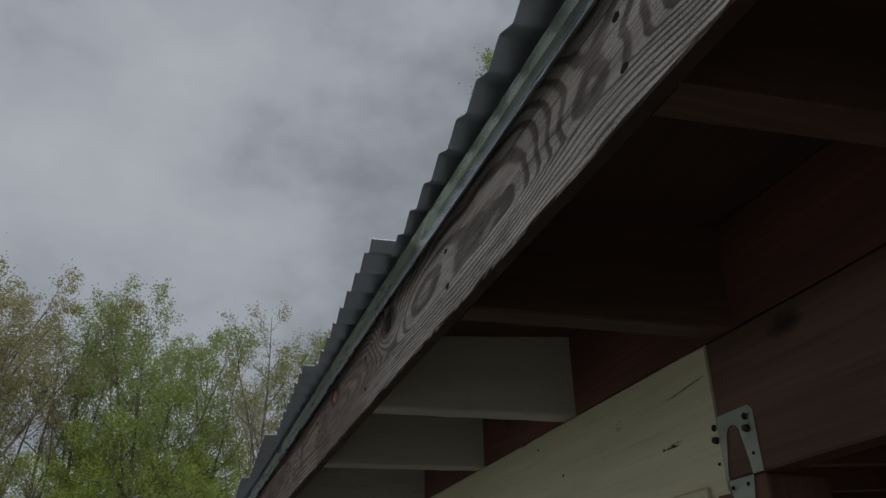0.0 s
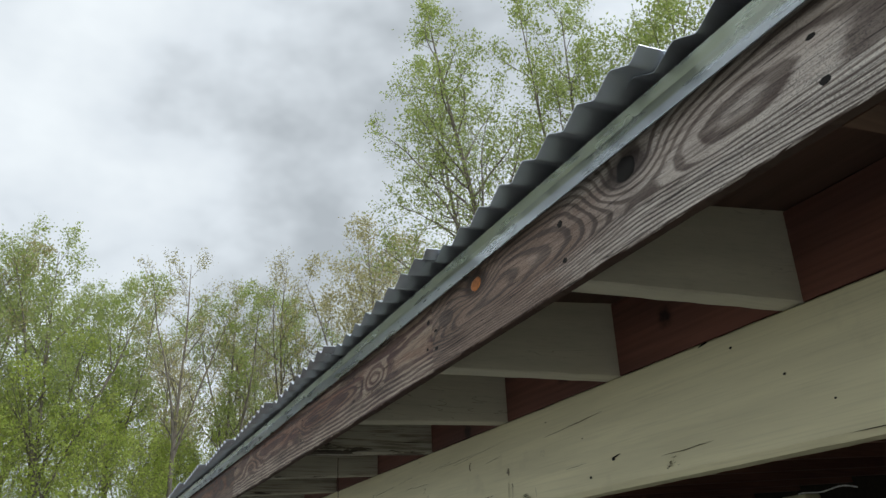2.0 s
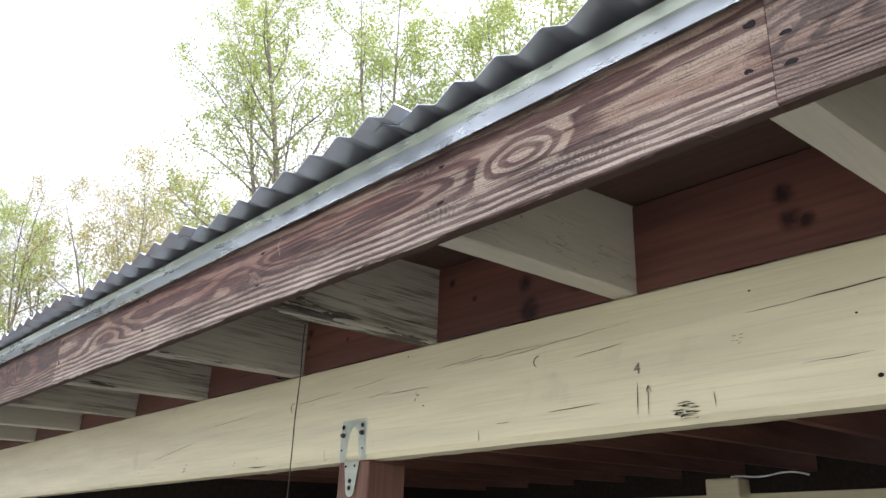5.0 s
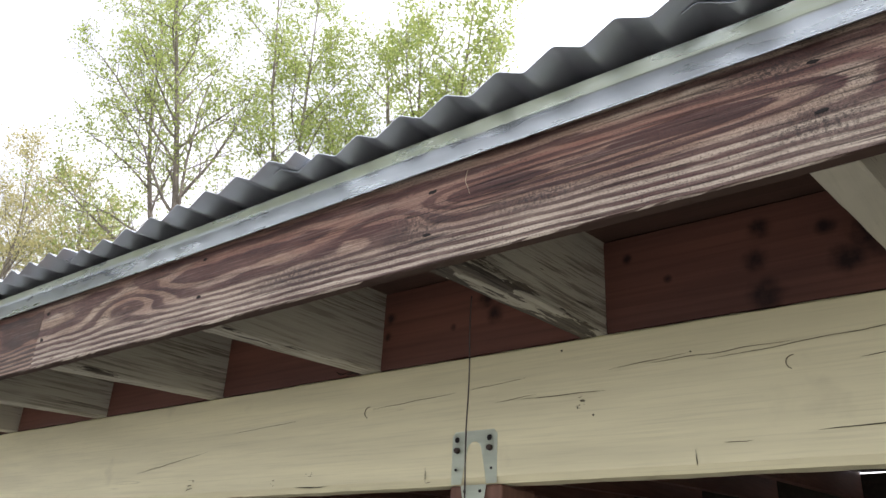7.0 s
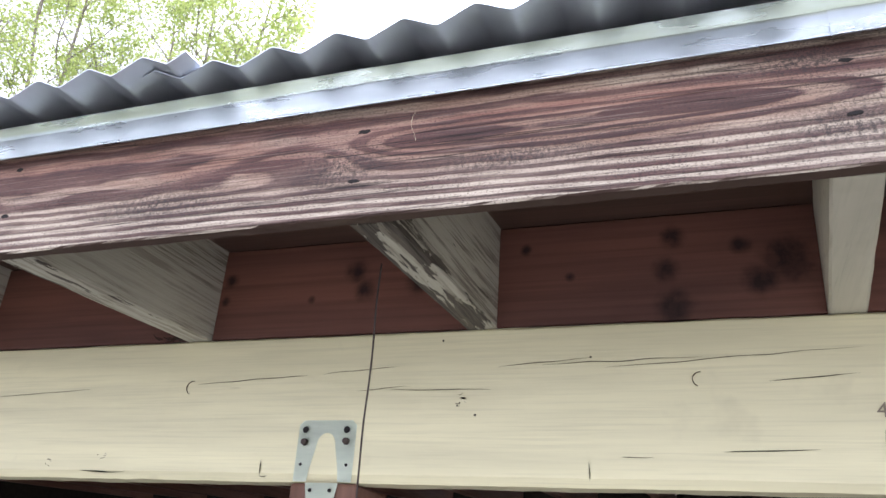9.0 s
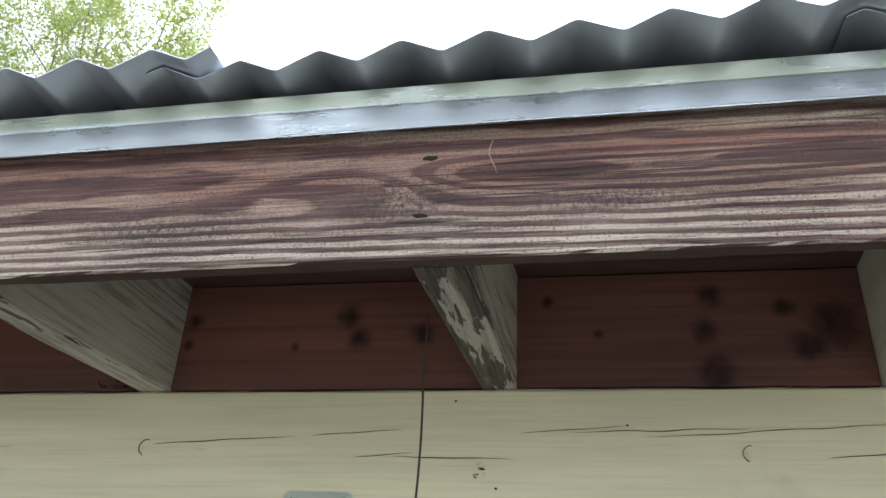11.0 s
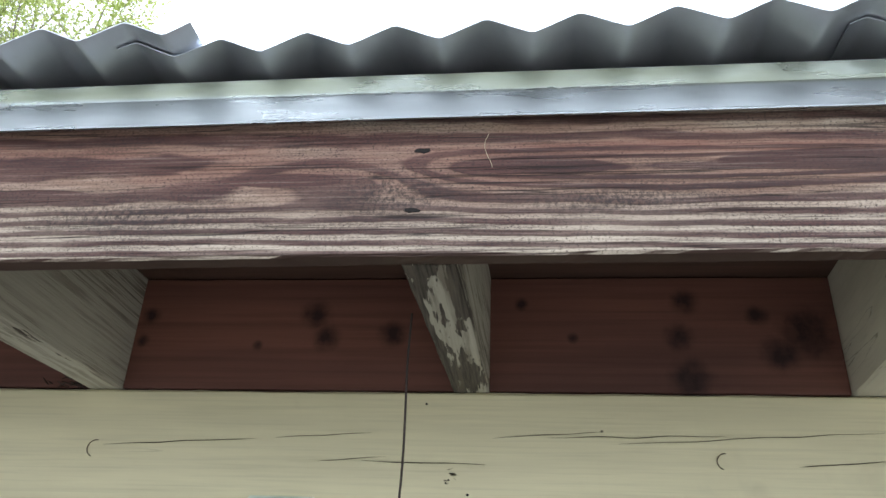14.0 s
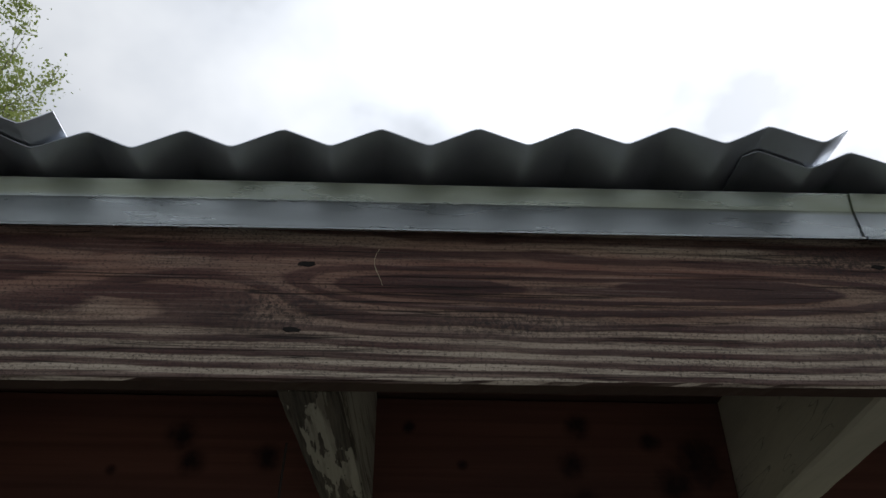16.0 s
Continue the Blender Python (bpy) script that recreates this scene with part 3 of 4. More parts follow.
def rafter(y, material, label, k_index, seed):
    """One rafter tail, tucked behind the fascia's lower edge; y is its side that faces down the eave."""
    bm = bmesh.new()
    n = 14
    lean = SKEW.get(k_index, 0.033 if k_index < -3 else 0.008)
    low = 1.9229 + lift_at(y)
    rows = []
    for i in range(n + 1):
        x = TAIL + (0.36 - TAIL) * i / n
        f = (X_BEAM - x) / (X_BEAM - TAIL)
        base = under(X_BEAM) + (low - under(X_BEAM)) * f
        top = under(x) + DEPTH - base
        b = 0.0025
        prof = [(b, 0), (0.038 - b, 0), (0.038, b), (0.038, top), (0, top), (0, b)]
        row = []
        for j, (py, pz) in enumerate(prof):
            rough = 0.0012 * noise.noise((x * 25, j, seed + 5)) * min(1.0, i / 3) if pz < 0.01 else 0.0
            row.append(bm.verts.new((x, y + lean * f + py + 0.0009 * noise.noise((x * 20, j, seed)), base + pz + rough)))
        rows.append(row)
    for r, q in zip(rows, rows[1:]):
        for j in range(6):
            bm.faces.new((r[j], r[(j + 1) % 6], q[(j + 1) % 6], q[j]))
    bm.faces.new(rows[0][::-1])
    bm.faces.new(rows[-1])
    bmesh.ops.recalc_face_normals(bm, faces=bm.faces)
    ob = part("rafter", bm, material)
    return tagged(ob, label, "rafter", "rafters under the eave", "structure")


RAFTERS = [k for k in range(-8, 9)]
for k in RAFTERS:
    y = k * S
    if k == 0:
        rafter(y, M_PEEL, "rafter tail with cream paint peeling off grey wood", k, k)
    elif k in (1, 2, 3):
        rafter(y, M_CHIPPED, "cream painted rafter tail with chipped lower edge", k, k)
    elif k <= -4:
        rafter(y, M_BROWN_X, "dark unpainted wooden rafter tail above the beam", k, k)
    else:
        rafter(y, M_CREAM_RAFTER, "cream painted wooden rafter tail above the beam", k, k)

# the lengths inside the shed are bare wood
for k in RAFTERS:
    bm = bmesh.new()
    y = k * S
    v = [bm.verts.new((x, y + py, under(x) + pz)) for x in (0.374, INNER) for py, pz in ((0, 0), (0.038, 0), (0.038, DEPTH), (0, DEPTH))]
    for f in ((0, 1, 2, 3), (7, 6, 5, 4), (0, 4, 5, 1), (1, 5, 6, 2), (2, 6, 7, 3), (3, 7, 4, 0)):
        bm.faces.new([v[q] for q in f])
    bmesh.ops.recalc_face_normals(bm, faces=bm.faces)
    tagged(part("joist", bm, M_JOIST), "bare brown roof joist inside the open shed", "joist", "joists inside the shed", "structure")

# ---------------- blocking between the rafters ----------------
blocking = tagged(holder("eave_blocking"), "red-brown stained boards with dark knots between the rafter tails", "blocking", kind="structure")
for k in RAFTERS[:-1]:
    part("board", board_y(k * S + 0.0385, (k + 1) * S - 0.0005, 0.337, 0.359, 1.9345, 2.0675, 0.0006, 0.001, 0.05, k), M_BLOCK, blocking)

# ---------------- beams and posts ----------------
beam = tagged(holder("beam"), "cream painted wooden beam with checks and pencil marks", "beam", kind="structure")
bm = board_y(-1.572, Y1, X_BEAM, 0.372, 1.747, 1.9315, 0.0012, 0.003, 0.02, 21)
for v in bm.verts:
    # the lower front arris is worn to a wide bevel
    if v.co.x < X_BEAM + 0.0015 and v.co.z < 1.76:
        v.co.z += 0.0065 + 0.0012 * noise.noise((v.co.y * 7, 3, 1))
    elif v.co.x < X_BEAM + 0.006 and v.co.z < 1.752:
        v.co.x += 0.004
part("timber", bm, M_CREAM, beam)
brown_beam = tagged(holder("brown_beam"), "dark unpainted wooden beam meeting the cream one", "beam", kind="structure")
part("timber", board_y(Y0, -1.575, X_BEAM + 0.002, 0.369, 1.766, 1.9315, 0.001, 0.003, 0.03, 22), M_BROWN_Y, brown_beam)


def post(y0, y1, x0, x1, material, label, top=1.7465):
    bm = bmesh.new()
    box(bm, x0, x1, y0, y1, 0.0, top, 0.004)
    return tagged(part("post", bm, material), label, "post", "posts of the shed", "structure")


post(0.163, 0.252, 0.334, 0.423, M_POST, "brown stained square post under the cream beam")
post(-1.634, -1.545, 0.334, 0.423, M_POST, "brown stained square post at the beam joint", 1.7655)
post(-1.540, -1.460, 0.3265, 0.3300, M_CREAM, "cream painted upright board beside the brown post", 1.765)
post(2.20, 2.289, 0.334, 0.423, M_POST, "brown stained square post under the cream beam")
post(-3.30, -3.211, 0.334, 0.423, M_POST, "brown stained square post under the dark beam", 1.7655)


# ---------------- post cap brackets ----------------
def bracket(y, x):
    """Zinc post bracket: an arched plate on the beam and a tapered tongue on the post."""
    top = tagged(holder("post_bracket"), "small galvanized post bracket screwed to beam and post", "bracket", "post brackets")
    w, h = 0.039, 0.074
    bm = bmesh.new()
    out = [(-w, 0), (-w, h - 0.006), (-w + 0.006, h), (w - 0.006, h), (w, h - 0.006), (w, 0), (0.021, 0)]
    arch = [(0.0125 * math.cos(t), 0.044 + 0.0145 * math.sin(t)) for t in (math.pi * q / 10 for q in range(11))]
    ring = out + [(0.019, 0.015)] + arch + [(-0.019, 0.015), (-0.021, 0)]
    verts = [bm.verts.new((0, -a, b)) for a, b in ring]
    bm.faces.new(verts)
    bmesh.ops.solidify(bm, geom=bm.faces[:], thickness=0.0022)
    bmesh.ops.triangulate(bm, faces=[f for f in bm.faces if len(f.verts) > 4])
    plate = part("plate", bm, M_BRACKET, top)
    bm = bmesh.new()
    tong = [(-0.022, -0.001), (0.022, -0.001), (0.0125, -0.052)] + [(0.0125 * math.cos(t), -0.052 - 0.0115 * math.sin(t)) for t in (math.pi * q / 8 for q in range(1, 8))] + [(-0.0125, -0.052)]
    bm.faces.new([bm.verts.new((0, -a, b)) for a, b in tong])
    bmesh.ops.solidify(bm, geom=bm.faces[:], thickness=0.0022)
    bmesh.ops.triangulate(bm, faces=[f for f in bm.faces if len(f.verts) > 4])
    tongue = part("tongue", bm, M_BRACKET, top)
    for name, spots, owner in (("hole", [(-0.029, 0.062, 0.0042), (0.027, 0.062, 0.0042), (-0.030, 0.020, 0.002), (0.031, 0.020, 0.002)], plate),
                               ("screw", [(-0.028, 0.047, 0.0045), (0.028, 0.048, 0.0045)], plate),
                               ("hole", [(-0.013, -0.010, 0.0024), (0.013, -0.010, 0.0024), (0.001, -0.036, 0.0042), (0.0, -0.048, 0.0042)], tongue)):
        for a, b, r in spots:
            bm = bmesh.new()
            disc(bm, (-0.0030 if name == "hole" else -0.0045, -a, b), r, 0.0012 if name == "hole" else 0.005)
            part(name, bm, M_DARK if name == "hole" else M_NAIL, owner)
    top.matrix_basis = pose(x, y, 1.747)
    return top


b1 = bracket(0.208, X_BEAM - 0.0006)
b2 = copy_thing(b1, pose(X_BEAM + 0.0006, -1.597, 1.766))

# ---------------- old nest debris ----------------
bm = bmesh.new()
rd = random.Random(5)
for q in range(26):
    c0 = Vector((X_BEAM + rd.uniform(-0.004, 0.006), S + 0.052 + rd.gauss(0, 0.012), 1.9345 + abs(rd.gauss(0, 0.004))))
    way = Vector((rd.gauss(0, 1), rd.gauss(0, 1), rd.gauss(0, 0.5))).normalized() * rd.uniform(0.004, 0.012)
    tube(bm, [c0 - way, c0, c0 + way + Vector((0, 0, 0.001))], [0.0005, 0.0009, 0.0004], 4)
tagged(part("nest_debris", bm, M_WIRE), "tuft of dry nest straw beside a rafter tail", "debris")

# ---------------- hanging wire ----------------
bm = bmesh.new()
pts = []
for i in range(40):
    z = 1.922 - 0.011 * i
    pts.append((0.10 + 0.0015 * noise.noise((z * 16, 0, 1)), 0.053 + 0.006 * noise.noise((z * 9, 2, 5)), z))
tube(bm, pts, [0.0009] * len(pts), 6)
tagged(part("wire", bm, M_WIRE), "thin brown wire hanging from a rafter tail", "wire")

# ---------------- marks on the beam ----------------
rm = random.Random(21)


def streak(name, y0, z0, y1, z1, width, material, parent, face):
    """A thin wavering check or stroke, tapered at both ends, standing a hair proud of the face."""
    bm = bmesh.new()
    n = max(3, int(abs(y1 - y0) / 0.012) + 2)
    seed = rm.uniform(0, 50)
    rows = []
    for i in range(n + 1):
        f = i / n
        y, z = y0 + (y1 - y0) * f, z0 + (z1 - z0) * f
        z += 0.0022 * noise.noise((y * 22, seed, 0)) * math.sin(math.pi * f)
        w = width * (0.18 + 0.82 * math.sin(math.pi * f) ** 0.6) * rm.uniform(0.6, 1.1)
        dy, dz = (0, w) if abs(y1 - y0) > abs(z1 - z0) else (w, 0)
        rows.append([bm.verts.new((face, y - dy / 2, z - dz / 2)), bm.verts.new((face, y + dy / 2, z + dz / 2))])
    for a, b in zip(rows, rows[1:]):
        bm.faces.new((a[0], a[1], b[1], b[0]))
    bmesh.ops.solidify(bm, geom=bm.faces[:], thickness=0.0004)
    return part(name, bm, material, parent)


FACE = X_BEAM - 0.0014
for y0, z0, y1, z1, w in [(0.409, 1.870, 0.243, 1.879, 0.0011), (0.223, 1.880, 0.121, 1.887, 0.0009), (0.174, 1.857, 0.104, 1.862, 0.0009),
                          (0.130, 1.858, 0.001, 1.856, 0.001), (-0.005, 1.883, -0.115, 1.891, 0.0009), (-0.059, 1.884, -0.236, 1.888, 0.001),
                          (-0.131, 1.879, -0.396, 1.894, 0.0008), (-0.302, 1.859, -0.390, 1.866, 0.001), (-0.251, 1.785, -0.343, 1.788, 0.0012)]:
    streak("check", y0, z0, y1, z1, w, M_CHECK, beam, FACE)
for y0, z0, y1, z1, w in [(-0.147, 1.779, -0.180, 1.779, 0.0009), (0.572, 1.756, 0.497, 1.755, 0.002), (0.750, 1.859, 0.588, 1.867, 0.001),
                          (-0.559, 1.873, -0.619, 1.875, 0.001), (-0.619, 1.875, -0.760, 1.884, 0.0015), (-0.899, 1.783, -1.021, 1.786, 0.0013),
                          (-1.480, 1.885, -1.566, 1.894, 0.0015), (-1.25, 1.755, -1.34, 1.756, 0.0012), (1.05, 1.80, 0.82, 1.83, 0.001), (-0.62, 1.80, -0.70, 1.803, 0.0008)]:
    streak("check", y0, z0, y1, z1, w, M_CHECK, beam, FACE)
for y0, z0, y1, z1 in [(-0.404, 1.808, -0.402, 1.766), (-0.420, 1.803, -0.418, 1.765), (-0.112, 1.773, -0.113, 1.754), (0.295, 1.773, 0.294, 1.752),
                       (0.294, 1.752, 0.283, 1.753), (-0.420, 1.803, -0.4155, 1.793), (-0.420, 1.803, -0.4245, 1.793), (-0.512, 1.783, -0.513, 1.764)]:
    streak("pencil_mark", y0, z0, y1, z1, 0.0016, M_PENCIL, beam, FACE)
txt = bpy.data.curves.new("pencil_mark", 'FONT')
txt.body = "4"
txt.size = 0.022
txt.extrude = 0.0002
digit = new("pencil_mark", txt)
digit.data.materials.append(M_PENCIL)
digit.matrix_basis = Matrix.Translation((FACE, -0.399, 1.820)) @ Euler((radians(90), 0, radians(-90))).to_matrix().to_4x4()
digit.parent = beam


def rough_spot(y, z, ry, rz, count, width):
    """A loosened knot: short torn fibres round a dark core."""
    for q in range(count):
        a = rm.uniform(-1, 1)
        b = rm.uniform(-1, 1)
        l = ry * rm.uniform(0.25, 0.8)
        streak("torn_fibre", y + a * ry * 0.6 + l / 2, z + b * rz, y + a * ry * 0.6 - l / 2, z + b * rz + rm.uniform(-0.002, 0.002), width * rm.uniform(0.5, 1.2), M_CHECK, beam, FACE - 0.0003 * q / count)
    for q in range(count // 3):
        l = ry * rm.uniform(0.12, 0.35)
        y1, z1 = y + ry * rm.uniform(0.1, 0.75), z - rz * rm.uniform(0.0, 0.8)
        streak("torn_fibre", y1 + l / 2, z1, y1 - l / 2, z1 + rm.uniform(-0.001, 0.001), width * rm.uniform(1.2, 2.4), M_DARK, beam, FACE - 0.0004)


for y, z, ry, rz, count, width in [(-0.478, 1.764, 0.030, 0.011, 22, 0.0010), (-0.925, 1.771, 0.020, 0.010, 10, 0.0010), (0.037, 1.841, 0.009, 0.010, 7, 0.0012),
                                   (-0.550, 1.845, 0.010, 0.010, 5, 0.0013), (0.855, 1.772, 0.016, 0.014, 8, 0.0013), (0.625, 1.766, 0.012, 0.006, 4, 0.001),
                                   (-1.361, 1.885, 0.016, 0.012, 6, 0.001), (0.540, 1.777, 0.010, 0.006, 3, 0.001), (-1.48, 1.826, 0.03, 0.004, 4, 0.002)]:
    rough_spot(y, z, ry, rz, count, width)
for y, z, r in [(-0.703, 1.776, 0.0032), (-0.775, 1.798, 0.0042), (-1.171, 1.848, 0.0026), (-1.085, 1.908, 0.0026), (-0.115, 1.8915, 0.0014), (-0.689, 1.848, 0.0016),
                (0.065, 1.918, 0.0014), (-0.57, 1.90, 0.0016), (0.02, 1.826, 0.0016), (-1.24, 1.80, 0.0018)]:
    bm = bmesh.new()
    disc(bm, (FACE, y, z), r, 0.0008, 0.8)
    part("nail_hole", bm, M_DARK, beam)
streak("split", -0.771, 1.799, -0.797, 1.803, 0.003, M_DARK, beam, FACE)
streak("split", -1.020, 1.926, -1.042, 1.929, 0.004, M_DARK, beam, FACE)
for y, z, r in [(-0.233, 1.863, 0.008), (0.417, 1.866, 0.009)]:
    bm = bmesh.new()
    tube(bm, [(FACE, y + r * math.cos(t), z + r * math.sin(t)) for t in (radians(-70 + 14 * q) for q in range(13))], [0.0006] * 13, 4)
    part("knot_ring", bm, M_CHECK, beam)

# ---------------- nails and knots on the fascia ----------------
for y, z, r, oval in [(-1.164, 2.019, 0.0046, 1.0), (-1.167, 1.968, 0.0036, 1.0), (-0.750, 2.018, 0.0042, 1.0), (-0.779, 1.995, 0.004, 0.7), (-0.780, 1.965, 0.0042, 0.8),
                      (-0.744, 1.972, 0.003, 1.0), (0.036, 2.009, 0.0045, 0.6), (0.041, 1.958, 0.004, 0.6), (-1.564, 1.973, 0.0045, 1.0), (-1.562, 2.019, 0.004, 0.8),
                      (-1.963, 1.976, 0.0045, 1.0), (-1.962, 2.025, 0.0045, 1.0), (-0.361, 2.017, 0.004, 0.6), (-0.361, 1.969, 0.0042, 0.6), (0.443, 2.018, 0.0036, 0.8),
                      (0.443, 1.962, 0.0038, 0.8), (0.870, 2.012, 0.0035, 1.0), (0.872, 1.966, 0.0035, 1.0)]:
    bm = bmesh.new()
    disc(bm, (-0.0002, y, z), r, 0.0008, oval, 9)
    for v in bm.verts:
        v.co.y += 0.0022 * noise.noise((v.co.y * 300, v.co.z * 300, 1)) + (v.co.y - y) * 0.5
        v.co.z += 0.0016 * noise.noise((v.co.z * 300, v.co.y * 300, 4))
    part("nail", bm, M_DARK, fascia)
for nm, y, z, ry, rz, mat, lab in (("amber_knot", -0.929, 2.022, 0.0165, 0.0095, M_AMBER, "glossy orange knot"), ("knot", -1.302, 2.026, 0.018, 0.015, M_DARK, "black loose knot")):
    bm = bmesh.new()
    bmesh.ops.create_uvsphere(bm, u_segments=20, v_segments=10, radius=1.0, matrix=Matrix.Translation((0.0004, y, z)) @ Matrix.Diagonal((0.0026, ry, rz, 1)))
    for v in bm.verts:
        v.co.y += 0.004 * noise.noise((v.co.y * 90, v.co.z * 90, 3))
        v.co.z += 0.003 * noise.noise((v.co.z * 110, v.co.y * 90, 8))
    for f in bm.faces:
        f.smooth = True
    part(nm, bm, mat, fascia, lab)
bm = bmesh.new()
tube(bm, [(-0.0012, -0.012 + 0.003 * math.sin(q * 0.5), 2.022 - 0.0033 * q) for q in range(10)], [0.00013] * 10, 4)
tagged(part("straw", bm, M_CREAM), "fine pale straw stuck on the fascia", "straw")

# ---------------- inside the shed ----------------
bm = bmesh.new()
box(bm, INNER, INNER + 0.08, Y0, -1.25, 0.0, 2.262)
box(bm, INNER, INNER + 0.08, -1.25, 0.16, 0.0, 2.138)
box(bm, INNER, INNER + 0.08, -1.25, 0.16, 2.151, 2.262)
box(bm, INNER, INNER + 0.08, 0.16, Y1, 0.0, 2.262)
tagged(part("wall_back", bm, M_INNER), "board wall at the back of the shed, shade in its colour", "wall", kind="structure")
# end walls are added to keep daylight out of the shed
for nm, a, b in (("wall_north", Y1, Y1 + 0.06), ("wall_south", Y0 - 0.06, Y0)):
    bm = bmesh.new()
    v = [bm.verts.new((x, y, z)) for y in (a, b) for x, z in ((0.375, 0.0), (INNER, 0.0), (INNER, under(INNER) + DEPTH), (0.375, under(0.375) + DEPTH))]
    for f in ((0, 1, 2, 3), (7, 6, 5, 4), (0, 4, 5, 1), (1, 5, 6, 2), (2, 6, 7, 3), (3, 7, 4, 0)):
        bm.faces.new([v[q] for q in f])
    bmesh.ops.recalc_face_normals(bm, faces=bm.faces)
    tagged(part(nm, bm, M_INNER), "dark end wall added to shut daylight out of the shed", "wall", kind="structure")
bm = bmesh.new()
box(bm, 2.05, 2.09, Y0 + 0.02, Y1 - 0.02, 1.66, 1.84, 0.003)
tagged(part("inner_beam", bm, M_CREAM), "pale painted beam inside the shed", "beam", kind="structure")
bm = bmesh.new()
box(bm, 1.98, 2.06, 0.30, 0.42, 1.82, 1.885, 0.006)
tagged(part("wooden_block", bm, M_CREAM), "pale wooden block on the inner beam", "block")
bm = bmesh.new()
tube(bm, [(1.97, 0.32 - 0.016 * i, 1.888 + 0.006 * math.cos(i * 0.5) - 0.0004 * (i - 8) ** 2 * 0.3) for i in range(17)], [0.0026] * 17, 6)
tagged(part("cable", bm, M_WHITE), "loose white cable inside the shed", "cable")


# ---------------- trees ----------------
def make_tree(seed, height, half, leaves, leaf_size, material, first=0.4, limbs=13, rise=0.5, thick=0.0095, full=0.75, fork=0, cone=False):
    """A trunk with ascending limbs, branches and twigs, and leaves in loose clumps at the twigs' ends.
    half: half the crown's width; rise: how strongly limbs turn upwards; full: share of twigs in leaf; fork: co-leaders."""
    r = random.Random(seed)
    bm = bmesh.new()
    tips = []

    def stem(p, d, length, radius, taper, n, wob, turn_up, sides):
        pts, rad = [p.copy()], [radius]
        for i in range(n):
            d = (d + Vector((r.gauss(0, 1), r.gauss(0, 1), r.gauss(0, 0.5))) * wob + Vector((0, 0, turn_up / n))).normalized()
            p = p + d * (length / n)
            pts.append(p.copy())
            rad.append(max(0.0045, radius * (1 - taper * (i + 1) / n)))
        tube(bm, pts, rad, sides)
        return pts, rad

    def at(pts, f):
        q = min(f, 0.999) * (len(pts) - 1)
        j = int(q)
        return j, pts[j].lerp(pts[j + 1], q - j), (pts[j + 1] - pts[j]).normalized()

    def out_from(axis, tilt, az):
        side = axis.orthogonal().normalized()
        side = Matrix.Rotation(az, 3, axis) @ side
        return (axis * math.cos(tilt) + side * math.sin(tilt)).normalized()

    def bough(p, d, length, radius):
        pts, rad = stem(p, d, length, radius, 0.85, 7, 0.12, rise, 5)
        turn = r.uniform(0, 6.28)
        count = max(5, int(5 + length * 1.7))
        for i in range(count):
            f = 0.22 + 0.78 * (i + r.random()) / count
            j, q, axis = at(pts, f)
            turn += 2.4
            l1 = length * r.uniform(0.26, 0.44) * (1.15 - 0.6 * f)
            p1, r1 = stem(q, out_from(axis, radians(r.uniform(35, 62)), turn), l1, rad[j] * 0.55, 0.8, 4, 0.10, rise * 0.6, 3)
            tw = r.uniform(0, 6.28)
            m = 6 if l1 > 0.7 else 4
            for t in range(m):
                g = 0.3 + 0.7 * (t + r.random()) / m
                jj, q2, axis2 = at(p1, g)
                tw += 2.4
                p2, r2 = stem(q2, out_from(axis2, radians(r.uniform(35, 65)), tw), max(0.18, l1 * r.uniform(0.3, 0.5)), r1[jj] * 0.5, 0.6, 3, 0.12, rise * 0.4, 3)
                if r.random() < full:
                    tips.extend(p2[1:])
            if r.random() < full:
                tips.extend(p1[2:])

    lean = Vector((r.gauss(0, 0.05), r.gauss(0, 0.05), 1)).normalized()
    pts, rad = stem(Vector((0, 0, -0.2)), lean, height * 0.96, height * thick, 0.93, 9, 0.035, 0.15, 8)
    leaders = [(pts, rad, first, 1.0)]
    for q in range(fork):
        j, p, axis = at(pts, r.uniform(first * 0.7, first * 1.15))
        tilt = radians(r.uniform(13, 25))
        p1, r1 = stem(p, out_from(axis, tilt, q * 6.28 / fork + r.uniform(-0.5, 0.5)), (height - p.z) * r.uniform(0.80, 0.95), rad[j] * 0.72, 0.9, 8, 0.06, 0.30, 6)
        leaders.append((p1, r1, 0.16, 0.72))
    for lp, lr, start, share in leaders:
        turn = r.uniform(0, 6.28)
        count = max(5, int(limbs * (share if fork else 1.0)))
        for i in range(count):
            g = (i + r.random()) / count
            f = start + (0.98 - start) * g
            j, p, axis = at(lp, f)
            turn += 2.4 + r.uniform(-0.3, 0.3)
            shape = (0.75 + 0.7 * g) if g < 0.35 else 1.0 - 0.55 * ((g - 0.35) / 0.65) ** 2
            if cone:
                shape = 1.0 - 0.82 * g
            bough(p, out_from(axis, radians(r.uniform(38, 62) - 14 * g), turn), half * 1.25 * shape * share * r.uniform(0.75, 1.15), lr[j] * 0.5)
    g = np.random.default_rng(seed)
    t = np.array([tuple(p) for p in tips])
    c = t[g.integers(0, len(t), leaves)] + g.normal(0, 1, (leaves, 3)) * g.uniform(0.05, 0.22, (leaves, 1))
    u = g.normal(0, 1, (leaves, 3))
    u /= np.linalg.norm(u, axis=1)[:, None]
    w = np.cross(u, g.normal(0, 1, (leaves, 3)))
    w /= np.linalg.norm(w, axis=1)[:, None]
    s = (leaf_size * g.uniform(0.55, 1.15, leaves))[:, None]
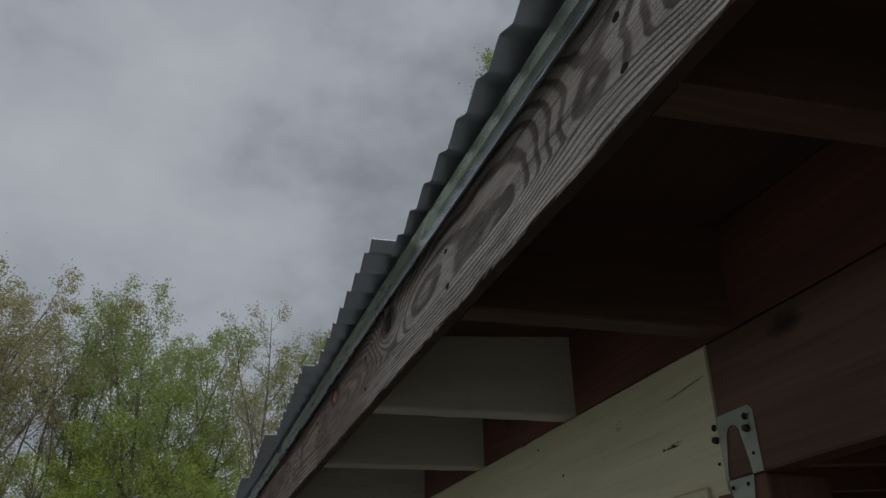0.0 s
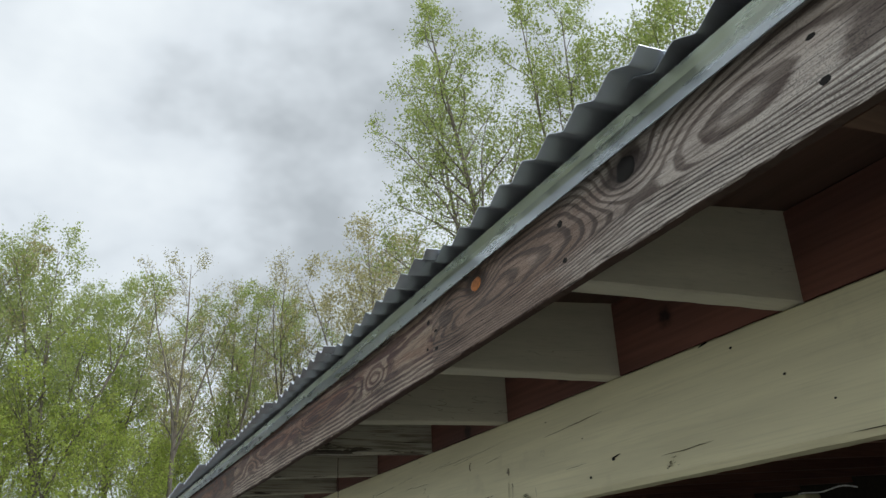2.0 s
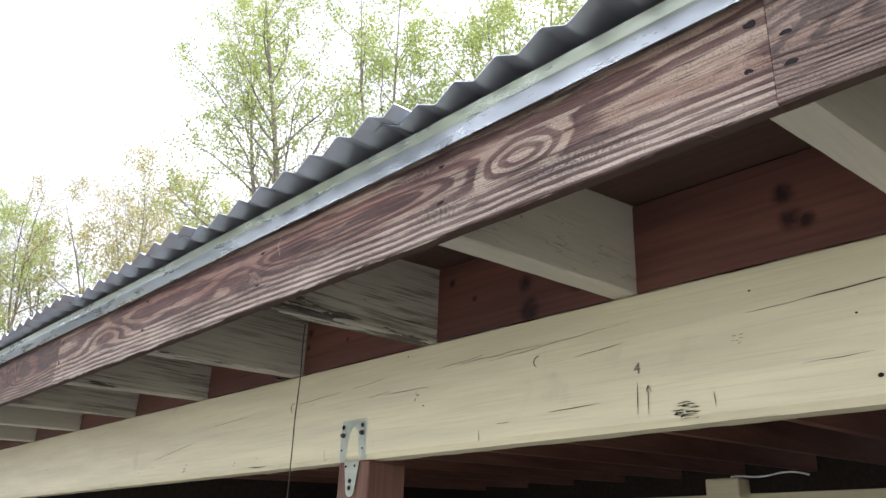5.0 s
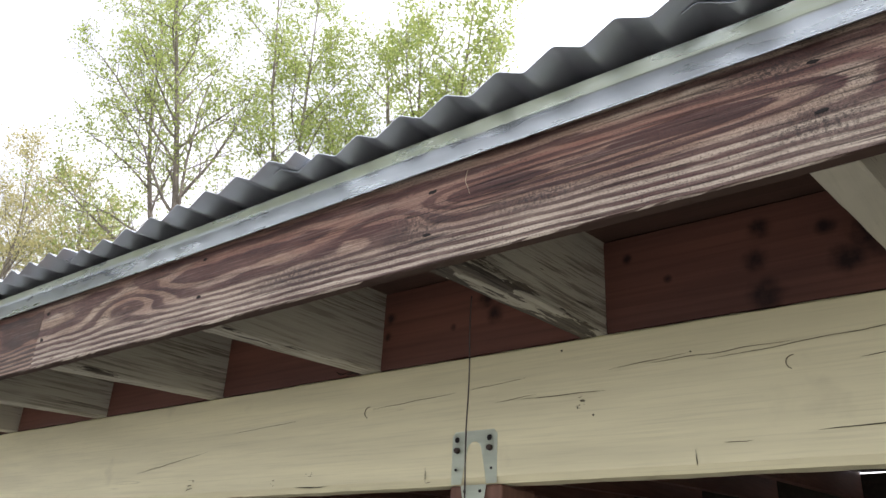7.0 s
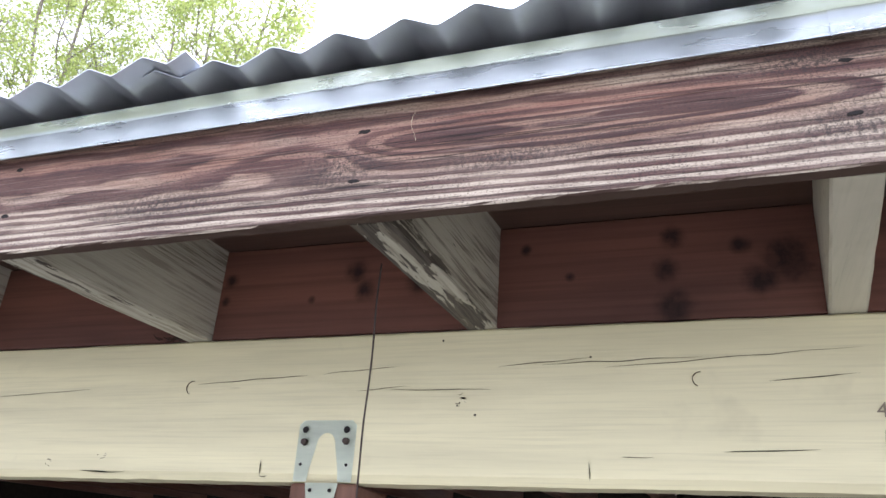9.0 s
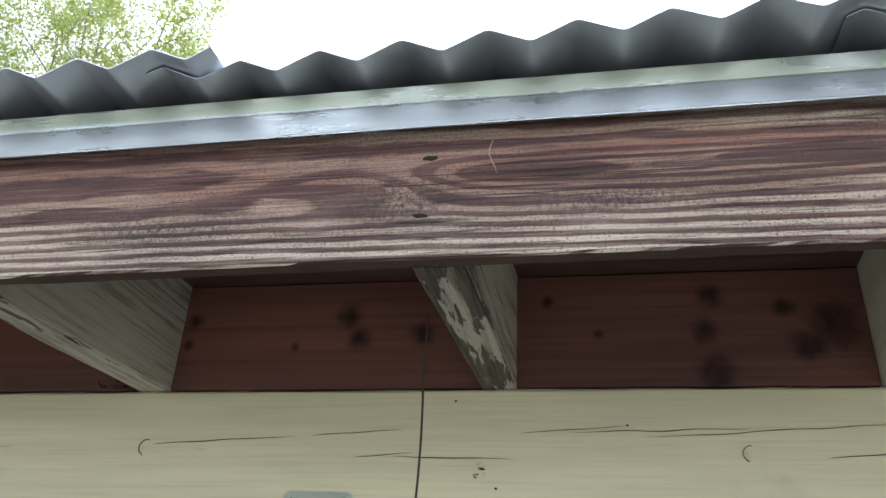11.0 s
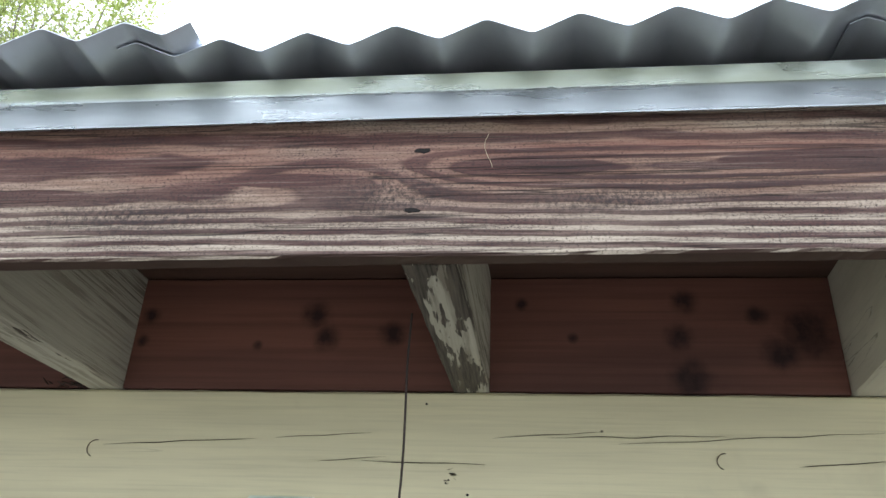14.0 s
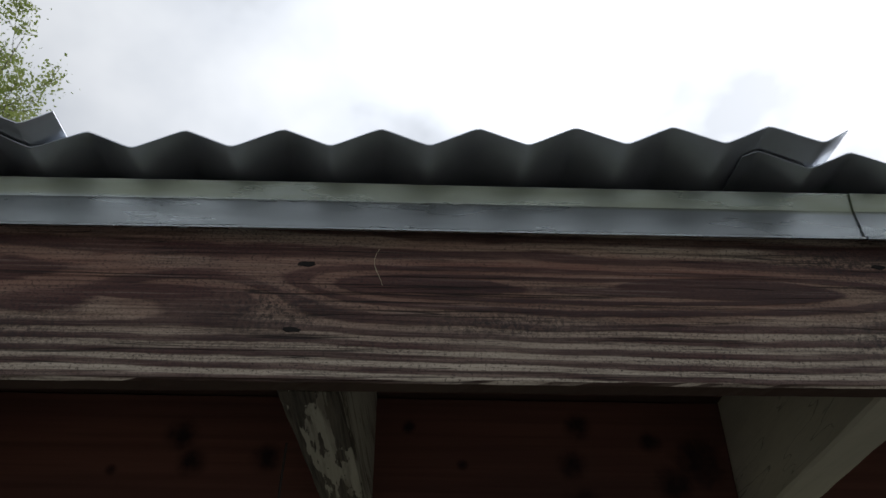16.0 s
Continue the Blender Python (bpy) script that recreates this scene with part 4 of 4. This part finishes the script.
    quad = np.stack([c - u * s, c + w * s * 0.68, c + u * s, c - w * s * 0.68], 1).reshape(-1, 3)
    me = bpy.data.meshes.new("crown")
    me.from_pydata(quad.tolist(), [], np.arange(leaves * 4).reshape(-1, 4).tolist())
    me.materials.append(material)
    tree = holder("tree")
    part("trunk", bm, M_BARK, tree)
    crown = new("crown", me)
    crown.parent = tree
    return tree


kinds = [
    make_tree(11, 16.0, 3.1, 24000, 0.055, M_LEAF, 0.38, 14, 0.45, fork=4),
    make_tree(12, 16.0, 2.7, 18000, 0.054, M_LEAF_BUFF, 0.42, 13, 0.5, fork=4),
    make_tree(13, 16.0, 2.0, 4500, 0.045, M_LEAF_BUFF, 0.48, 12, 0.55, 0.0085, 0.5, fork=2),
    make_tree(14, 16.0, 2.3, 16000, 0.050, M_LEAF, 0.40, 15, 0.5, fork=2),
    make_tree(15, 9.0, 2.8, 14000, 0.052, M_LEAF_DEEP, 0.18, 16, 0.3, 0.008, 0.9, fork=2),
    make_tree(16, 11.0, 2.6, 14000, 0.052, M_LEAF_DEEP, 0.2, 17, 0.35, 0.008, 0.9, fork=1),
]
LABELS = ["tall forked tree with a wide fresh green crown", "tall tree with buff-green budding crown", "nearly bare tall tree with a few buds",
          "tall slender tree in light spring green", "low bright-green understory tree", "bright-green young tree below the tall ones"]
for ob, lab in zip(kinds, LABELS):
    tagged(ob, lab, "tree", "trees at the wood's edge")


def place(az, dist, turn, size=1.0):
    a = radians(az)
    return pose(-0.5 + dist * math.sin(a), -1.5 + dist * math.cos(a), 0, 0, 0, turn) @ Matrix.Diagonal((size, size, size, 1))


def tall(kind, az, top, dist, turn):
    """A tall tree whose top stands at the elevation top, seen from where the walk begins."""
    return kind, az, dist, turn, (1.6 + dist * math.tan(radians(top))) / 15.7


rt = random.Random(8)
ROW = [tall(*q, rt.uniform(0, 360)) for q in (
    (1, -12.5, 23.6, 33), (1, -9.6, 20.2, 35), (2, -7.6, 20.0, 34), (3, -5.6, 20.8, 36), (0, -1.2, 22.7, 33), (3, 2.6, 21.6, 36), (2, 6.8, 23.0, 32),
    (3, 10.2, 21.6, 34), (2, 13.6, 23.0, 35), (1, 18.6, 24.6, 34), (1, 22.4, 23.4, 36), (3, 16.0, 20.0, 39), (1, -15.5, 22.0, 36), (3, -3.6, 18.5, 40),
    (0, 26.5, 22.5, 37), (3, 31.0, 21.5, 38), (0, 36.0, 22.0, 38), (3, 41.0, 21.0, 40), (1, 5.0, 17.5, 41), (1, 12.0, 17.5, 41))]
# tall trees beyond the view, added for what the metal reflects
for i in range(9):
    ROW.append(tall((0, 1, 3, 2)[i % 4], -19 - 4.2 * i, rt.uniform(20, 23.5), rt.uniform(33, 39), rt.uniform(0, 360)))
for az, dist, size in ((-10.5, 36, 0.6), (-6.5, 34, 0.8), (-4.0, 33, 0.9), (-2.0, 36, 1.12), (0.6, 34, 1.1), (2.6, 32, 0.85), (4.6, 36, 1.05), (6.6, 38, 0.95), (8.6, 35, 0.9),
                       (11.0, 37, 0.85), (13.6, 36, 0.8), (16.5, 38, 0.85), (19.5, 37, 0.8), (23.0, 38, 0.85), (27.0, 38, 0.85), (31.0, 38, 0.85), (-14.0, 38, 0.7),
                       (-18.0, 37, 0.8), (-23.0, 37, 0.8), (-28.0, 38, 0.8), (-34.0, 37, 0.8)):
    ROW.append((rt.choice((4, 5)), az, dist, rt.uniform(0, 360), size))
used = set()
for kind, az, dist, turn, size in ROW:
    m = place(az, dist, turn, size)
    ob = kinds[kind]
    if kind in used:
        ob = copy_thing(ob, m)
    ob.matrix_basis = m
    used.add(kind)

near = [make_tree(31, 24.0, 4.4, 23000, 0.055, M_LEAF, 0.44, 24, 0.35, 0.0085, 0.85, fork=1, cone=True), make_tree(32, 22.0, 2.6, 15000, 0.055, M_LEAF, 0.45, 18, 0.5, 0.008, 0.85, fork=1)]
for ob, (az, dist, turn, size) in zip(near, ((31.0, 24.0, 40, 1.0), (37.0, 26.0, 160, 1.03))):
    ob.matrix_basis = place(az, dist, turn, size)
    tagged(ob, "large tree with spreading limbs and fresh green leaves", "tree", "trees at the wood's edge")
copy_thing(kinds[3], place(45.8, 24, 70, 1.40))
copy_thing(kinds[3], place(47.5, 26, 200, 1.48))
copy_thing(kinds[2], place(57.0, 24, 300, 1.15))

# ---------------- camper by the trees ----------------
camper = tagged(holder("camper"), "white camper trailer with rounded roof and dark stripes", "camper")
bm = bmesh.new()
half, high, rad = 1.25, 3.1, 0.90
prof = [(-half, 0.5), (half, 0.5), (half, high - rad)] + [(half - rad + rad * math.cos(t), high - rad + rad * math.sin(t)) for t in (radians(9 * q) for q in range(1, 11))]
prof += [(-half + 0.3 * math.cos(t) + 0.3, high - 0.3 + 0.3 * math.sin(t)) for t in (radians(90 + 15 * q) for q in range(0, 7))]
ends = [[bm.verts.new((px, py, pz)) for px, pz in prof] for py in (0.0, 5.5)]
for i in range(len(prof)):
    j = (i + 1) % len(prof)
    bm.faces.new((ends[0][i], ends[0][j], ends[1][j], ends[1][i]))
bm.faces.new(ends[0][::-1])
bm.faces.new(ends[1])
bmesh.ops.recalc_face_normals(bm, faces=bm.faces)
part("body", bm, M_WHITE, camper)
bm = bmesh.new()
tube(bm, [(px, -0.01, pz) for px, pz in prof[1:16]], [0.018] * 15, 6)
part("edge_trim", bm, M_NAIL, camper, "grey edge trim")
for q in range(2):
    bm = bmesh.new()
    tube(bm, [(half - 0.75 + 0.06 * i + 0.2 * q, -0.004, high - 0.75 - 0.10 * i - 0.012 * i * i - 0.1 * q) for i in range(7)], [0.01, 0.04, 0.06, 0.06, 0.05, 0.03, 0.01], 6)
    part("stripe", bm, M_DARK, camper, "dark painted stripe")
for wx in (-half + 0.15, half - 0.15):
    bm = bmesh.new()
    bmesh.ops.create_cone(bm, cap_ends=True, segments=24, radius1=0.34, radius2=0.34, depth=0.22, matrix=Matrix.Translation((wx, 2.8, 0.34)) @ Matrix.Rotation(radians(90), 4, 'Y'))
    part("wheel", bm, M_DARK, camper)
bm = bmesh.new()
box(bm, -0.08, 0.08, -1.1, 5.2, 0.36, 0.5, 0.01)
box(bm, -0.04, 0.04, -1.05, -0.97, 0.0, 0.42, 0.005)
part("drawbar", bm, M_NAIL, camper)
camper.matrix_basis = pose(-2.86, 6.0, 0, 0, 0, 0)
